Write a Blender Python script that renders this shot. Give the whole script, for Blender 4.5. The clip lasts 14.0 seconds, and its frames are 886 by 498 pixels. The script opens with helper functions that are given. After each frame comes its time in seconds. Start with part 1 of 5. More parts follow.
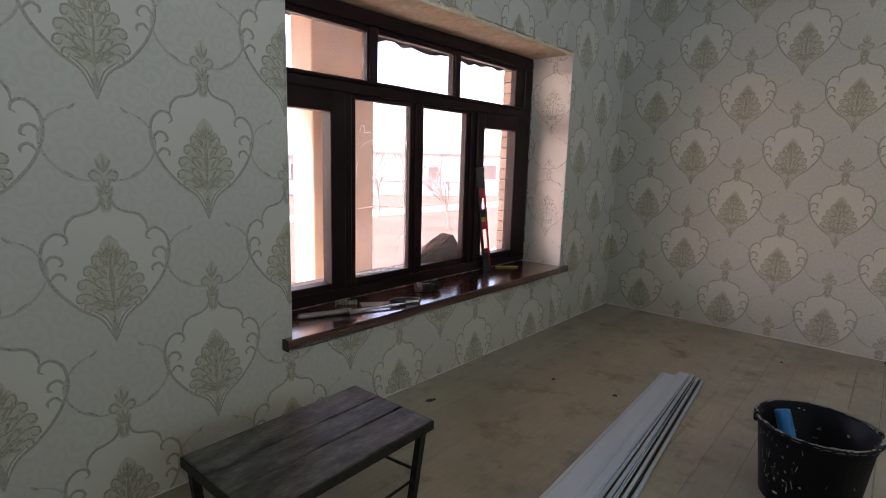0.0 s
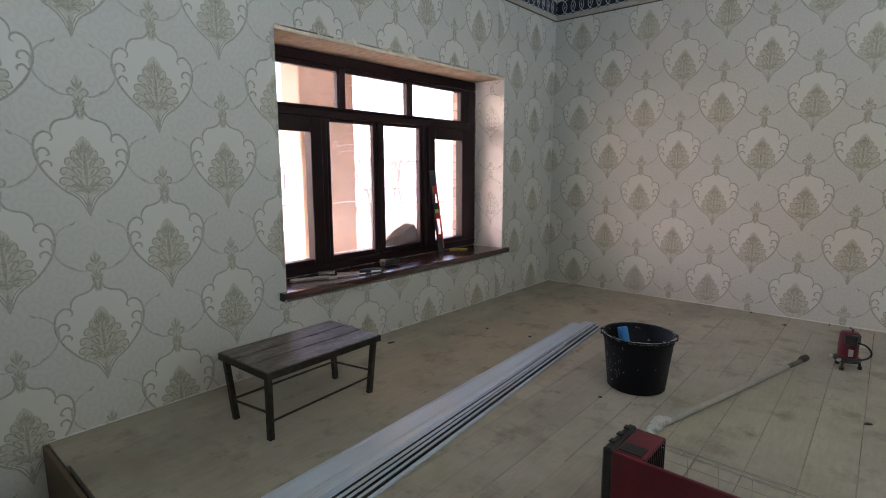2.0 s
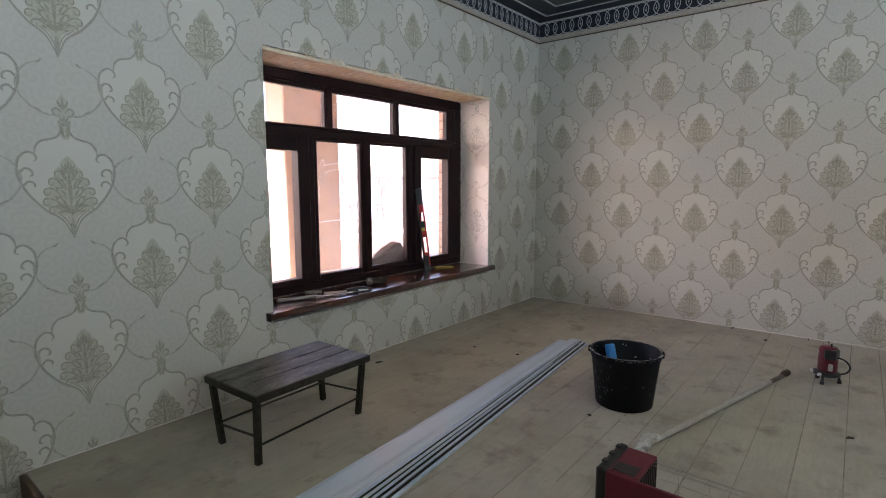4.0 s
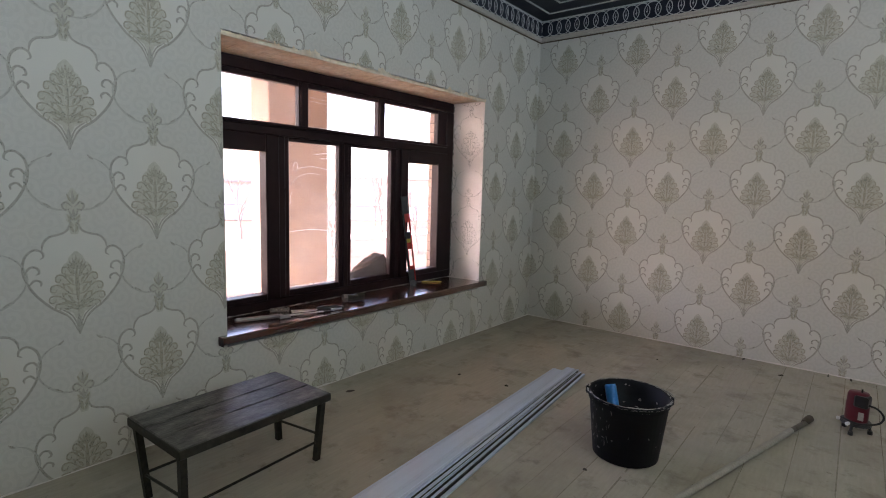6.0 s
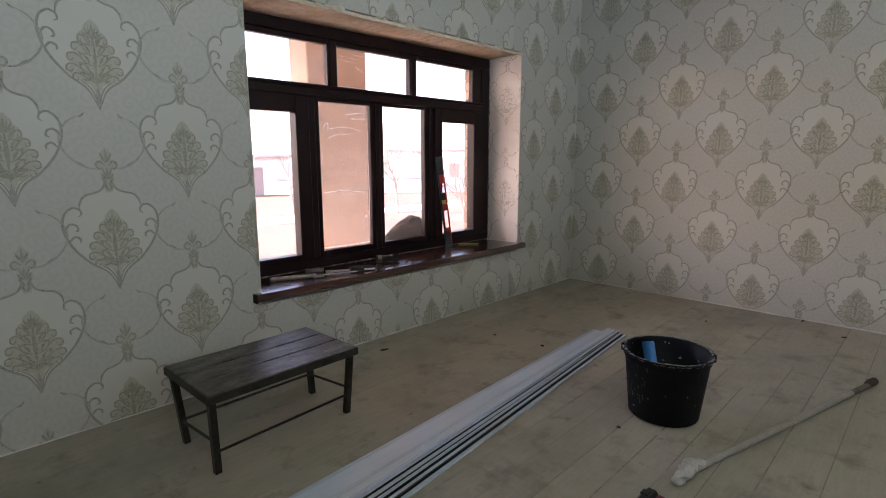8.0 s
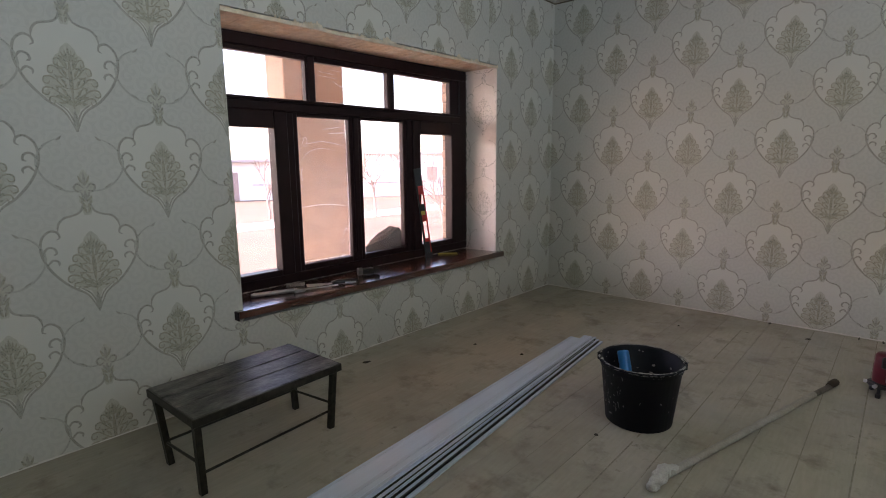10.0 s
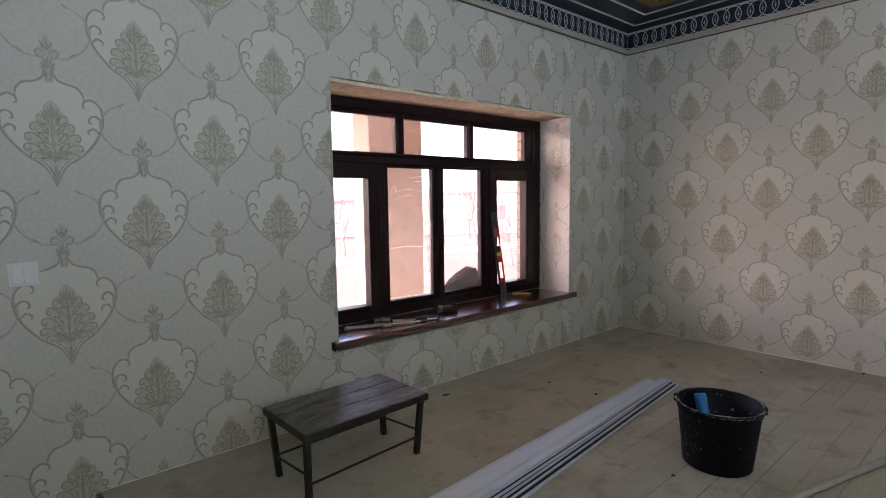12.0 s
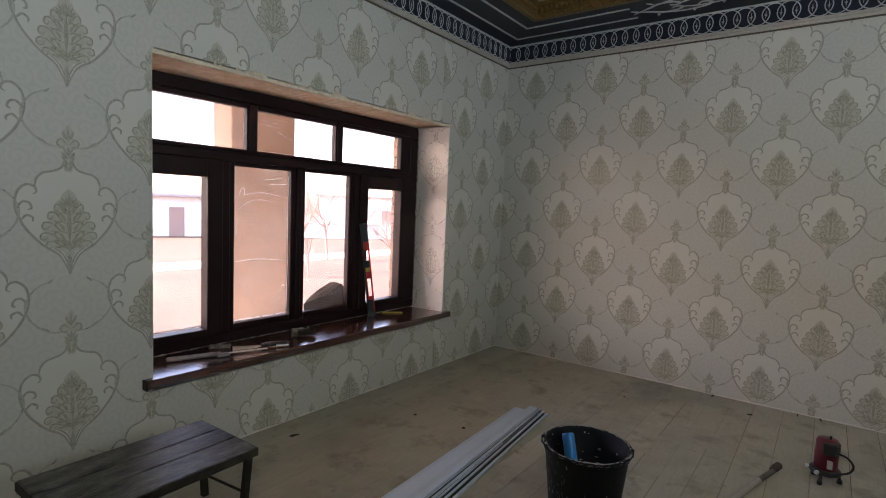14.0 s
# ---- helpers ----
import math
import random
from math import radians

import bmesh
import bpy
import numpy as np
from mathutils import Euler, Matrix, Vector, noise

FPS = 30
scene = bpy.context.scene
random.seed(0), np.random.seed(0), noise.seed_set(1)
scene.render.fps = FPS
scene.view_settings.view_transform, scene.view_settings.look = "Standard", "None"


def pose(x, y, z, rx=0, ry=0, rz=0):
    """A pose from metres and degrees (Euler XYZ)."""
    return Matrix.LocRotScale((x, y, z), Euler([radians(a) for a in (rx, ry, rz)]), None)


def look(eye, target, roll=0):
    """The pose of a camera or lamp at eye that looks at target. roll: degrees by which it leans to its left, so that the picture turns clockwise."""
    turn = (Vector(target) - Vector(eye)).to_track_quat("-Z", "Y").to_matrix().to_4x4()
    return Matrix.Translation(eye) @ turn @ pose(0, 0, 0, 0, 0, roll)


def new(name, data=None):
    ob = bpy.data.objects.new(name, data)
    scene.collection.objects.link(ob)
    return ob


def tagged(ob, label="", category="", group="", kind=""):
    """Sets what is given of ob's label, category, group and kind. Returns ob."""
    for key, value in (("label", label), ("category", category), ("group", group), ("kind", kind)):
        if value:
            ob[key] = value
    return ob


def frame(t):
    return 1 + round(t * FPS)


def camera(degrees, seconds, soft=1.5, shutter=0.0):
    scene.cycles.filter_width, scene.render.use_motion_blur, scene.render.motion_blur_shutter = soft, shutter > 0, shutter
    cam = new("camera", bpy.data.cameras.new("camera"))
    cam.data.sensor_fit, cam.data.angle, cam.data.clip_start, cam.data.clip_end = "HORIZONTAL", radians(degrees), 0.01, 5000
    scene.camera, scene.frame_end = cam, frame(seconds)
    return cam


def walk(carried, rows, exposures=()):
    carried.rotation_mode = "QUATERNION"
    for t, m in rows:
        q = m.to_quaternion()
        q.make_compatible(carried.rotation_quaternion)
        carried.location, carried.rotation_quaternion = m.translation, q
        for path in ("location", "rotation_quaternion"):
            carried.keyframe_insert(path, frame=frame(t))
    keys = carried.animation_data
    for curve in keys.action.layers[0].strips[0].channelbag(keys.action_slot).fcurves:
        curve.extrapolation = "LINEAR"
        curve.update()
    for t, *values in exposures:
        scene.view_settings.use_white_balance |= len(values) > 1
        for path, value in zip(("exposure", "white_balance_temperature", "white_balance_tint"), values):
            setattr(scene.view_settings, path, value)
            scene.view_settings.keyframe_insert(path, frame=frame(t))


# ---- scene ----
cam = camera(81.5, 14.0, soft=1.0)
PATH = [
    (0, (1.563, -3.651, 1.018), (0.26, -2.172, 0.684), 1.6),
    (0.5, (1.678, -3.783, 1.015), (0.263, -2.408, 0.688), 1.7),
    (1, (1.877, -3.93, 1.028), (0.497, -2.517, 0.715), 1.0),
    (1.5, (2.091, -4.067, 0.993), (0.774, -2.594, 0.682), 1.7),
    (2, (2.272, -4.09, 1.005), (0.979, -2.595, 0.695), -0.1),
    (2.5, (2.214, -4.126, 1.044), (0.964, -2.59, 0.765), -0.9),
    (5, (2.278, -4.067, 1.008), (1.028, -2.525, 0.767), 0.1),
    (5.5, (2.256, -3.96, 1.021), (1.008, -2.415, 0.784), -0.5),
    (6, (2.112, -3.808, 1.058), (0.868, -2.26, 0.82), 1.6),
    (6.5, (2.06, -3.734, 1.037), (0.8, -2.2, 0.795), 1.1),
    (7, (2.084, -3.743, 1.009), (0.733, -2.287, 0.769), 0.5),
    (7.5, (2.135, -3.731, 0.983), (0.752, -2.321, 0.671), 0.4),
    (8, (2.156, -3.715, 0.98), (0.779, -2.307, 0.633), -0.1),
    (8.5, (2.156, -3.718, 1.026), (0.822, -2.27, 0.676), 0.6),
    (11, (2.231, -3.829, 1.053), (0.893, -2.379, 0.728), -1.6),
    (11.5, (2.263, -3.922, 1.071), (0.812, -2.567, 0.834), -0.8),
    (12, (2.266, -3.924, 1.084), (0.754, -2.628, 0.894), -0.8),
    (12.5, (2.268, -3.915, 1.096), (0.746, -2.627, 0.942), -0.7),
    (13, (2.232, -3.819, 1.084), (0.741, -2.492, 0.949), -0.5),
    (13.5, (2.183, -3.712, 1.08), (0.862, -2.217, 0.943), -0.3),
    (14, (2.122, -3.61, 1.118), (0.928, -2.013, 0.955), 2.4),
]
walk(cam, [(t, look(eye, target, roll)) for t, eye, target, roll in PATH],
     [(0, 3.02, 6900, 36), (1.0, 3.23, 6800, 36), (2.0, 3.47, 6700, 36), (5.5, 3.50, 6680, 37), (6.5, 3.27, 6800, 37), (8.0, 3.22, 6850, 37), (11.0, 3.08, 6850, 37),
      (11.5, 3.20, 6800, 38), (12.5, 3.24, 6720, 39), (13.5, 3.18, 6850, 37), (14.0, 3.04, 6950, 36)])

# ---- light ----
world = bpy.data.worlds.new("sky")
scene.world = world
world.use_nodes = True
wt = world.node_tree
wt.nodes.clear()
sky = wt.nodes.new("ShaderNodeTexSky")
sky.sky_type = "NISHITA"
sky.sun_disc = False
sky.sun_elevation = radians(41)
sky.sun_rotation = radians(215)
sky.dust_density = 2.0
bg = wt.nodes.new("ShaderNodeBackground")
bg.inputs["Strength"].default_value = 0.15
wo = wt.nodes.new("ShaderNodeOutputWorld")
wt.links.new(sky.outputs[0], bg.inputs[0])
wt.links.new(bg.outputs[0], wo.inputs[0])

sun = new("sun", bpy.data.lights.new("sun", "SUN"))
sun.data.energy = 3.6
sun.data.angle = radians(4)
sun.data.color = (1.0, 0.94, 0.87)
sun.matrix_world = look((-6 * 0.57, -6 * 0.82, 5.2), (0, 0, 0))

# fill lamp in an assumed, unseen east window, tilted up for ceiling bounce
day = new("east_window_fill", bpy.data.lights.new("east_window_fill", "AREA"))
day.data.shape = "RECTANGLE"
day.data.size, day.data.size_y = 3.0, 0.7
day.data.energy = 15.0
day.data.color = (0.66, 1.0, 1.03)
day.matrix_world = look((4.30, -3.2, 1.65), (0, -3.2, 11.5))


# ---- materials ----
def mat(name, base, rough=0.6, metal=0.0, second=None, scale=8.0, amount=0.5, bump=0.0, bump_scale=60.0,
        stretch=(1, 1, 1), rand=0.0, spec=0.5, fine=None):
    """A surface with a base colour, a second colour in broad patches, fine grain and relief."""
    m = bpy.data.materials.new(name)
    m.use_nodes = True
    nt = m.node_tree
    b = nt.nodes["Principled BSDF"]
    b.inputs["Roughness"].default_value = rough
    b.inputs["Metallic"].default_value = metal
    b.inputs["Specular IOR Level"].default_value = spec
    co = nt.nodes.new("ShaderNodeTexCoord")
    mp = nt.nodes.new("ShaderNodeMapping")
    mp.inputs["Scale"].default_value = stretch
    nt.links.new(co.outputs["Object"], mp.inputs[0])
    n1 = nt.nodes.new("ShaderNodeTexNoise")
    n1.inputs["Scale"].default_value = scale
    n1.inputs["Detail"].default_value = 6
    nt.links.new(mp.outputs[0], n1.inputs["Vector"])
    ramp = nt.nodes.new("ShaderNodeValToRGB")
    ramp.color_ramp.elements[0].position = 0.5 - 0.22
    ramp.color_ramp.elements[1].position = 0.5 + 0.22
    second = second or tuple(c * 0.8 for c in base)
    ramp.color_ramp.elements[0].color = (*second, 1)
    ramp.color_ramp.elements[1].color = (*base, 1)
    nt.links.new(n1.outputs["Fac"], ramp.inputs[0])
    mixb = nt.nodes.new("ShaderNodeMix")
    mixb.data_type = "RGBA"
    mixb.inputs[0].default_value = amount
    mixb.inputs[6].default_value = (*base, 1)
    nt.links.new(ramp.outputs[0], mixb.inputs[7])
    last = mixb.outputs[2]
    n2 = nt.nodes.new("ShaderNodeTexNoise")
    n2.inputs["Scale"].default_value = bump_scale
    n2.inputs["Detail"].default_value = 4
    nt.links.new(mp.outputs[0], n2.inputs["Vector"])
    grain = nt.nodes.new("ShaderNodeMix")
    grain.data_type = "RGBA"
    grain.blend_type = "MULTIPLY"
    grain.inputs[0].default_value = 0.35 if fine is None else fine
    nt.links.new(last, grain.inputs[6])
    gr = nt.nodes.new("ShaderNodeMapRange")
    gr.inputs[1].default_value, gr.inputs[2].default_value = 0.3, 0.7
    gr.inputs[3].default_value, gr.inputs[4].default_value = 0.55, 1.15
    nt.links.new(n2.outputs["Fac"], gr.inputs[0])
    nt.links.new(gr.outputs[0], grain.inputs[7])
    last = grain.outputs[2]
    if rand:
        oi = nt.nodes.new("ShaderNodeObjectInfo")
        hv = nt.nodes.new("ShaderNodeHueSaturation")
        mr = nt.nodes.new("ShaderNodeMapRange")
        mr.inputs[3].default_value, mr.inputs[4].default_value = 1 - rand, 1 + rand
        nt.links.new(oi.outputs["Random"], mr.inputs[0])
        nt.links.new(mr.outputs[0], hv.inputs["Value"])
        nt.links.new(last, hv.inputs["Color"])
        last = hv.outputs[0]
        off = nt.nodes.new("ShaderNodeVectorMath")
        off.operation = "SCALE"
        off.inputs[0].default_value = (37, 91, 53)
        nt.links.new(oi.outputs["Random"], off.inputs["Scale"])
        nt.links.new(off.outputs[0], mp.inputs["Location"])
    nt.links.new(last, b.inputs["Base Color"])
    rr = nt.nodes.new("ShaderNodeMapRange")
    rr.inputs[3].default_value, rr.inputs[4].default_value = max(0.02, rough - 0.12), min(1, rough + 0.12)
    nt.links.new(n1.outputs["Fac"], rr.inputs[0])
    nt.links.new(rr.outputs[0], b.inputs["Roughness"])
    if bump:
        bp = nt.nodes.new("ShaderNodeBump")
        bp.inputs["Strength"].default_value = bump
        bp.inputs["Distance"].default_value = 0.004
        nt.links.new(n2.outputs["Fac"], bp.inputs["Height"])
        nt.links.new(bp.outputs[0], b.inputs["Normal"])
    return m


def paper_material(name, base, second, swirl):
    """Embossed vinyl wallpaper: tone-on-tone scrolls, fine grain and a faint sheen."""
    m = mat(name, base, 0.55, second=second, scale=1.3, amount=0.35, bump=0.0, fine=0.10, bump_scale=220)
    nt = m.node_tree
    b = nt.nodes["Principled BSDF"]
    co = nt.nodes.new("ShaderNodeTexCoord")

    def math_node(op, a, b=None):
        n = nt.nodes.new("ShaderNodeMath")
        n.operation = op
        for k, q in enumerate((a, b)):
            if q is None:
                continue
            if isinstance(q, (int, float)):
                n.inputs[k].default_value = q
            else:
                nt.links.new(q, n.inputs[k])
        return n.outputs[0]

    sx = nt.nodes.new("ShaderNodeSeparateXYZ")
    nt.links.new(co.outputs["Object"], sx.inputs[0])
    u = math_node("ADD", sx.outputs[0], sx.outputs[1])
    cm = nt.nodes.new("ShaderNodeCombineXYZ")
    nt.links.new(u, cm.inputs[0])
    nt.links.new(sx.outputs[2], cm.inputs[1])
    vo = nt.nodes.new("ShaderNodeTexVoronoi")
    vo.voronoi_dimensions = "2D"
    vo.inputs["Scale"].default_value = 19
    vo.inputs["Randomness"].default_value = 0.8
    nt.links.new(cm.outputs[0], vo.inputs["Vector"])
    df = nt.nodes.new("ShaderNodeVectorMath")
    df.operation = "SUBTRACT"
    nt.links.new(cm.outputs[0], df.inputs[0])
    nt.links.new(vo.outputs["Position"], df.inputs[1])
    sd = nt.nodes.new("ShaderNodeSeparateXYZ")
    nt.links.new(df.outputs[0], sd.inputs[0])
    ang = math_node("ARCTAN2", sd.outputs[1], sd.outputs[0])
    sn_out = math_node("SINE", math_node("ADD", ang, math_node("MULTIPLY", vo.outputs["Distance"], 13.0)))
    st = nt.nodes.new("ShaderNodeMapRange")
    st.interpolation_type = "SMOOTHSTEP"
    st.inputs[1].default_value, st.inputs[2].default_value = -0.2, 0.5
    nt.links.new(sn_out, st.inputs[0])
    old = b.inputs["Base Color"].links[0].from_socket
    mx = nt.nodes.new("ShaderNodeMix")
    mx.data_type = "RGBA"
    mx.blend_type = "MULTIPLY"
    mx.inputs[7].default_value = (1 - swirl, 1 - swirl, 1 - swirl, 1)
    nt.links.new(st.outputs[0], mx.inputs[0])
    nt.links.new(old, mx.inputs[6])
    nt.links.new(mx.outputs[2], b.inputs["Base Color"])
    fine = nt.nodes.new("ShaderNodeTexNoise")
    fine.inputs["Scale"].default_value = 240
    nt.links.new(co.outputs["Object"], fine.inputs["Vector"])
    add = nt.nodes.new("ShaderNodeMath")
    add.operation = "MULTIPLY_ADD"
    add.inputs[1].default_value = 0.5
    nt.links.new(fine.outputs["Fac"], add.inputs[0])
    nt.links.new(st.outputs[0], add.inputs[2])
    bp = nt.nodes.new("ShaderNodeBump")
    bp.inputs["Strength"].default_value = 0.25
    bp.inputs["Distance"].default_value = 0.001
    nt.links.new(add.outputs[0], bp.inputs["Height"])
    nt.links.new(bp.outputs[0], b.inputs["Normal"])
    return m


def glitter_material(name, base, dark, density, metal):
    """Printed relief with grains of glitter that face every way."""
    m = mat(name, base, 0.5, second=dark, scale=55, amount=0.8, fine=0.3, bump_scale=300)
    nt = m.node_tree
    b = nt.nodes["Principled BSDF"]
    co = nt.nodes.new("ShaderNodeTexCoord")
    vo = nt.nodes.new("ShaderNodeTexVoronoi")
    vo.inputs["Scale"].default_value = 330
    nt.links.new(co.outputs["Object"], vo.inputs["Vector"])
    sep = nt.nodes.new("ShaderNodeSeparateColor")
    nt.links.new(vo.outputs["Color"], sep.inputs[0])
    gt = nt.nodes.new("ShaderNodeMath")
    gt.operation = "GREATER_THAN"
    gt.inputs[1].default_value = 1 - density
    nt.links.new(sep.outputs[0], gt.inputs[0])
    mm = nt.nodes.new("ShaderNodeMath")
    mm.operation = "MULTIPLY"
    mm.inputs[1].default_value = metal
    nt.links.new(gt.outputs[0], mm.inputs[0])
    nt.links.new(mm.outputs[0], b.inputs["Metallic"])
    r = nt.nodes.new("ShaderNodeMapRange")
    r.inputs[3].default_value, r.inputs[4].default_value = 0.55, 0.22
    nt.links.new(gt.outputs[0], r.inputs[0])
    nt.links.new(r.outputs[0], b.inputs["Roughness"])
    old = b.inputs["Base Color"].links[0].from_socket
    mx = nt.nodes.new("ShaderNodeMix")
    mx.data_type = "RGBA"
    mx.inputs[7].default_value = (0.75, 0.75, 0.68, 1)
    nt.links.new(mm.outputs[0], mx.inputs[0])
    nt.links.new(old, mx.inputs[6])
    nt.links.new(mx.outputs[2], b.inputs["Base Color"])
    bp = nt.nodes.new("ShaderNodeBump")
    bp.inputs["Strength"].default_value = 0.6
    bp.inputs["Distance"].default_value = 0.0015
    nt.links.new(sep.outputs[1], bp.inputs["Height"])
    nt.links.new(bp.outputs[0], b.inputs["Normal"])
    return m


def wood_material(name, base, dark, rough=0.6, along="y", rand=0.12, stain=None, scale=3.0):
    """Planks: grain along one axis, knots, and dust or stains."""
    st = {"x": (0.12, 1, 1), "y": (1, 0.12, 1), "z": (1, 1, 0.12)}[along]
    m = mat(name, base, rough, second=dark, scale=scale * 7, amount=0.28, bump=0.15, bump_scale=90, stretch=st, rand=rand, fine=0.2)
    if stain:
        nt = m.node_tree
        b = nt.nodes["Principled BSDF"]
        old = b.inputs["Base Color"].links[0].from_socket
        ge = nt.nodes.new("ShaderNodeNewGeometry")
        for sc, lo, hi, col, amt in stain:
            n = nt.nodes.new("ShaderNodeTexNoise")
            n.inputs["Scale"].default_value = sc
            n.inputs["Detail"].default_value = 7
            n.inputs["Roughness"].default_value = 0.65
            nt.links.new(ge.outputs["Position"], n.inputs["Vector"])
            mr = nt.nodes.new("ShaderNodeMapRange")
            mr.inputs[1].default_value, mr.inputs[2].default_value = lo, hi
            mr.inputs[4].default_value = amt
            nt.links.new(n.outputs["Fac"], mr.inputs[0])
            mx = nt.nodes.new("ShaderNodeMix")
            mx.data_type = "RGBA"
            mx.inputs[7].default_value = (*col, 1)
            nt.links.new(mr.outputs[0], mx.inputs[0])
            nt.links.new(old, mx.inputs[6])
            old = mx.outputs[2]
        nt.links.new(old, b.inputs["Base Color"])
    return m


M_PAPER = paper_material("wallpaper", (0.605, 0.585, 0.548), (0.572, 0.562, 0.527), 0.05)
M_BLOOM = mat("wallpaper_bloom", (0.575, 0.555, 0.495), 0.5, second=(0.47, 0.45, 0.38), scale=75, amount=0.9, bump=0.25, bump_scale=230, fine=0.3)
M_FILL = mat("wallpaper_cartouche", (0.655, 0.632, 0.588), 0.5, second=(0.63, 0.608, 0.566), scale=3, amount=0.4, bump=0.05, bump_scale=260, fine=0.08)
M_LINE = glitter_material("wallpaper_outline", (0.455, 0.43, 0.385), (0.37, 0.345, 0.305), 0.10, 0.6)
M_THIN = glitter_material("wallpaper_tendril", (0.51, 0.495, 0.455), (0.46, 0.445, 0.405), 0.05, 0.7)
# the wallpaper's glitter print, paled to suit the brightly lit reveal
M_GLINT = glitter_material("lit_reveal_glitter", (0.80, 0.75, 0.72), (0.70, 0.65, 0.61), 0.25, 0.6)
M_DAMASK = glitter_material("wallpaper_damask", (0.465, 0.435, 0.36), (0.345, 0.315, 0.245), 0.15, 0.6)
# brown for the painted shade line below the cornice rail
M_RAILSHADE = mat("rail_shade", (0.13, 0.09, 0.06), 0.8, second=(0.07, 0.05, 0.035), scale=20)
M_SEALANT = mat("sealant", (0.30, 0.27, 0.25), 0.9, second=(0.10, 0.09, 0.085), scale=30, amount=0.9, bump=0.6)
M_WHITEPLASTER = mat("white_reveal", (0.80, 0.765, 0.735), 0.65, second=(0.70, 0.645, 0.60), scale=6, amount=0.5, bump=0.4, bump_scale=70, fine=0.1)
# the wall's own paper, coloured whiter and pinker for warm window light
M_REVEAL = mat("lit_reveal_paper", (0.84, 0.79, 0.76), 0.6, second=(0.76, 0.705, 0.67), scale=22, amount=0.6, bump=0.5, bump_scale=120, fine=0.12)
M_SOFFIT = mat("soffit", (0.86, 0.77, 0.65), 0.8, second=(0.74, 0.55, 0.36), scale=13, amount=0.85, bump=0.7, bump_scale=40)
M_FRAME = mat("window_frame", (0.026, 0.010, 0.011), 0.42, second=(0.009, 0.005, 0.0045), scale=5, spec=0.2, bump=0.08, bump_scale=50, stretch=(1, 0.2, 0.2))
M_SILL = mat("sill_wood", (0.10, 0.032, 0.020), 0.18, spec=0.9, second=(0.055, 0.018, 0.012), scale=18, amount=0.8, bump=0.05, bump_scale=70, stretch=(1, 0.08, 1))
M_SILL.node_tree.nodes["Principled BSDF"].inputs["Coat Weight"].default_value = 0.7
M_SILL.node_tree.nodes["Principled BSDF"].inputs["Coat Roughness"].default_value = 0.2
M_SILL.node_tree.nodes["Principled BSDF"].inputs["Coat IOR"].default_value = 1.55
M_FLOOR = wood_material("floorboard", (0.465, 0.425, 0.356), (0.38, 0.342, 0.28), 0.72, "y", 0.06,
                        stain=[(1.1, 0.48, 0.70, (0.20, 0.175, 0.135), 0.6), (8.0, 0.60, 0.70, (0.13, 0.11, 0.085), 0.5), (5.0, 0.54, 0.68, (0.16, 0.13, 0.09), 0.55), (14.0, 0.64, 0.72, (0.09, 0.075, 0.06), 0.6), (2.3, 0.52, 0.75, (0.47, 0.455, 0.43), 0.5), (38.0, 0.66, 0.74, (0.50, 0.49, 0.47), 0.35)])
M_JOINTDUST = mat("joint_dust", (0.36, 0.325, 0.27), 0.9, second=(0.23, 0.20, 0.16), scale=30, amount=0.8)
M_UNDER = mat("underfloor", (0.03, 0.025, 0.02), 0.9)
M_RISER = wood_material("riser_board", (0.16, 0.11, 0.07), (0.09, 0.06, 0.04), 0.8, "x", 0.0)
M_LOWER = mat("concrete", (0.15, 0.138, 0.122), 0.85, second=(0.10, 0.092, 0.082), scale=3, bump=0.3)
M_NAVY = mat("navy_paint", (0.013, 0.016, 0.034), 0.45, second=(0.010, 0.010, 0.016), scale=4, bump=0.03)
M_ORN = mat("white_ornament", (0.53, 0.535, 0.555), 0.5, second=(0.42, 0.43, 0.46), scale=20, bump=0.1)
M_RAIL = mat("cream_moulding", (0.53, 0.49, 0.44), 0.5, second=(0.42, 0.375, 0.325), scale=12, bump=0.1)
M_GOLD = mat("gold_moulding", (0.36, 0.22, 0.07), 0.4, metal=0.6, second=(0.12, 0.07, 0.03), scale=60, amount=0.9, bump=0.8, bump_scale=90)
M_CEIL = mat("ceiling_cream", (0.66, 0.57, 0.43), 0.7, second=(0.56, 0.47, 0.33), scale=3, bump=0.1)
M_BENCHTOP = mat("bench_board", (0.20, 0.19, 0.175), 0.42, second=(0.012, 0.011, 0.010), scale=24, amount=0.97, fine=0.9, bump=0.6, bump_scale=120, stretch=(1, 0.4, 1), spec=0.28, rand=0.15)
M_BENCHIRON = mat("dark_iron", (0.052, 0.043, 0.031), 0.5, metal=0.2, second=(0.012, 0.010, 0.008), scale=38, amount=0.9, bump=0.2, spec=0.3)
M_BUCKET = mat("black_plastic", (0.005, 0.006, 0.011), 0.55, second=(0.010, 0.011, 0.018), scale=6, spec=0.2, bump=0.05)
M_SPLASH = mat("dried_plaster", (0.38, 0.38, 0.37), 0.8, second=(0.10, 0.10, 0.10), scale=40, bump=0.3)
M_BLUE = mat("blue_plastic", (0.012, 0.27, 0.74), 0.35, second=(0.010, 0.22, 0.64), scale=12)
M_PROFILE = mat("pale_plastic", (0.68, 0.775, 0.93), 0.20, second=(0.55, 0.65, 0.82), scale=3, amount=0.5, bump=0.02, stretch=(1, 0.1, 1), rand=0.10, fine=0.08)
M_BAREPIPE = mat("bare_pipe", (0.20, 0.175, 0.15), 0.7, second=(0.09, 0.072, 0.058), scale=26, amount=0.8, bump=0.4, bump_scale=120)
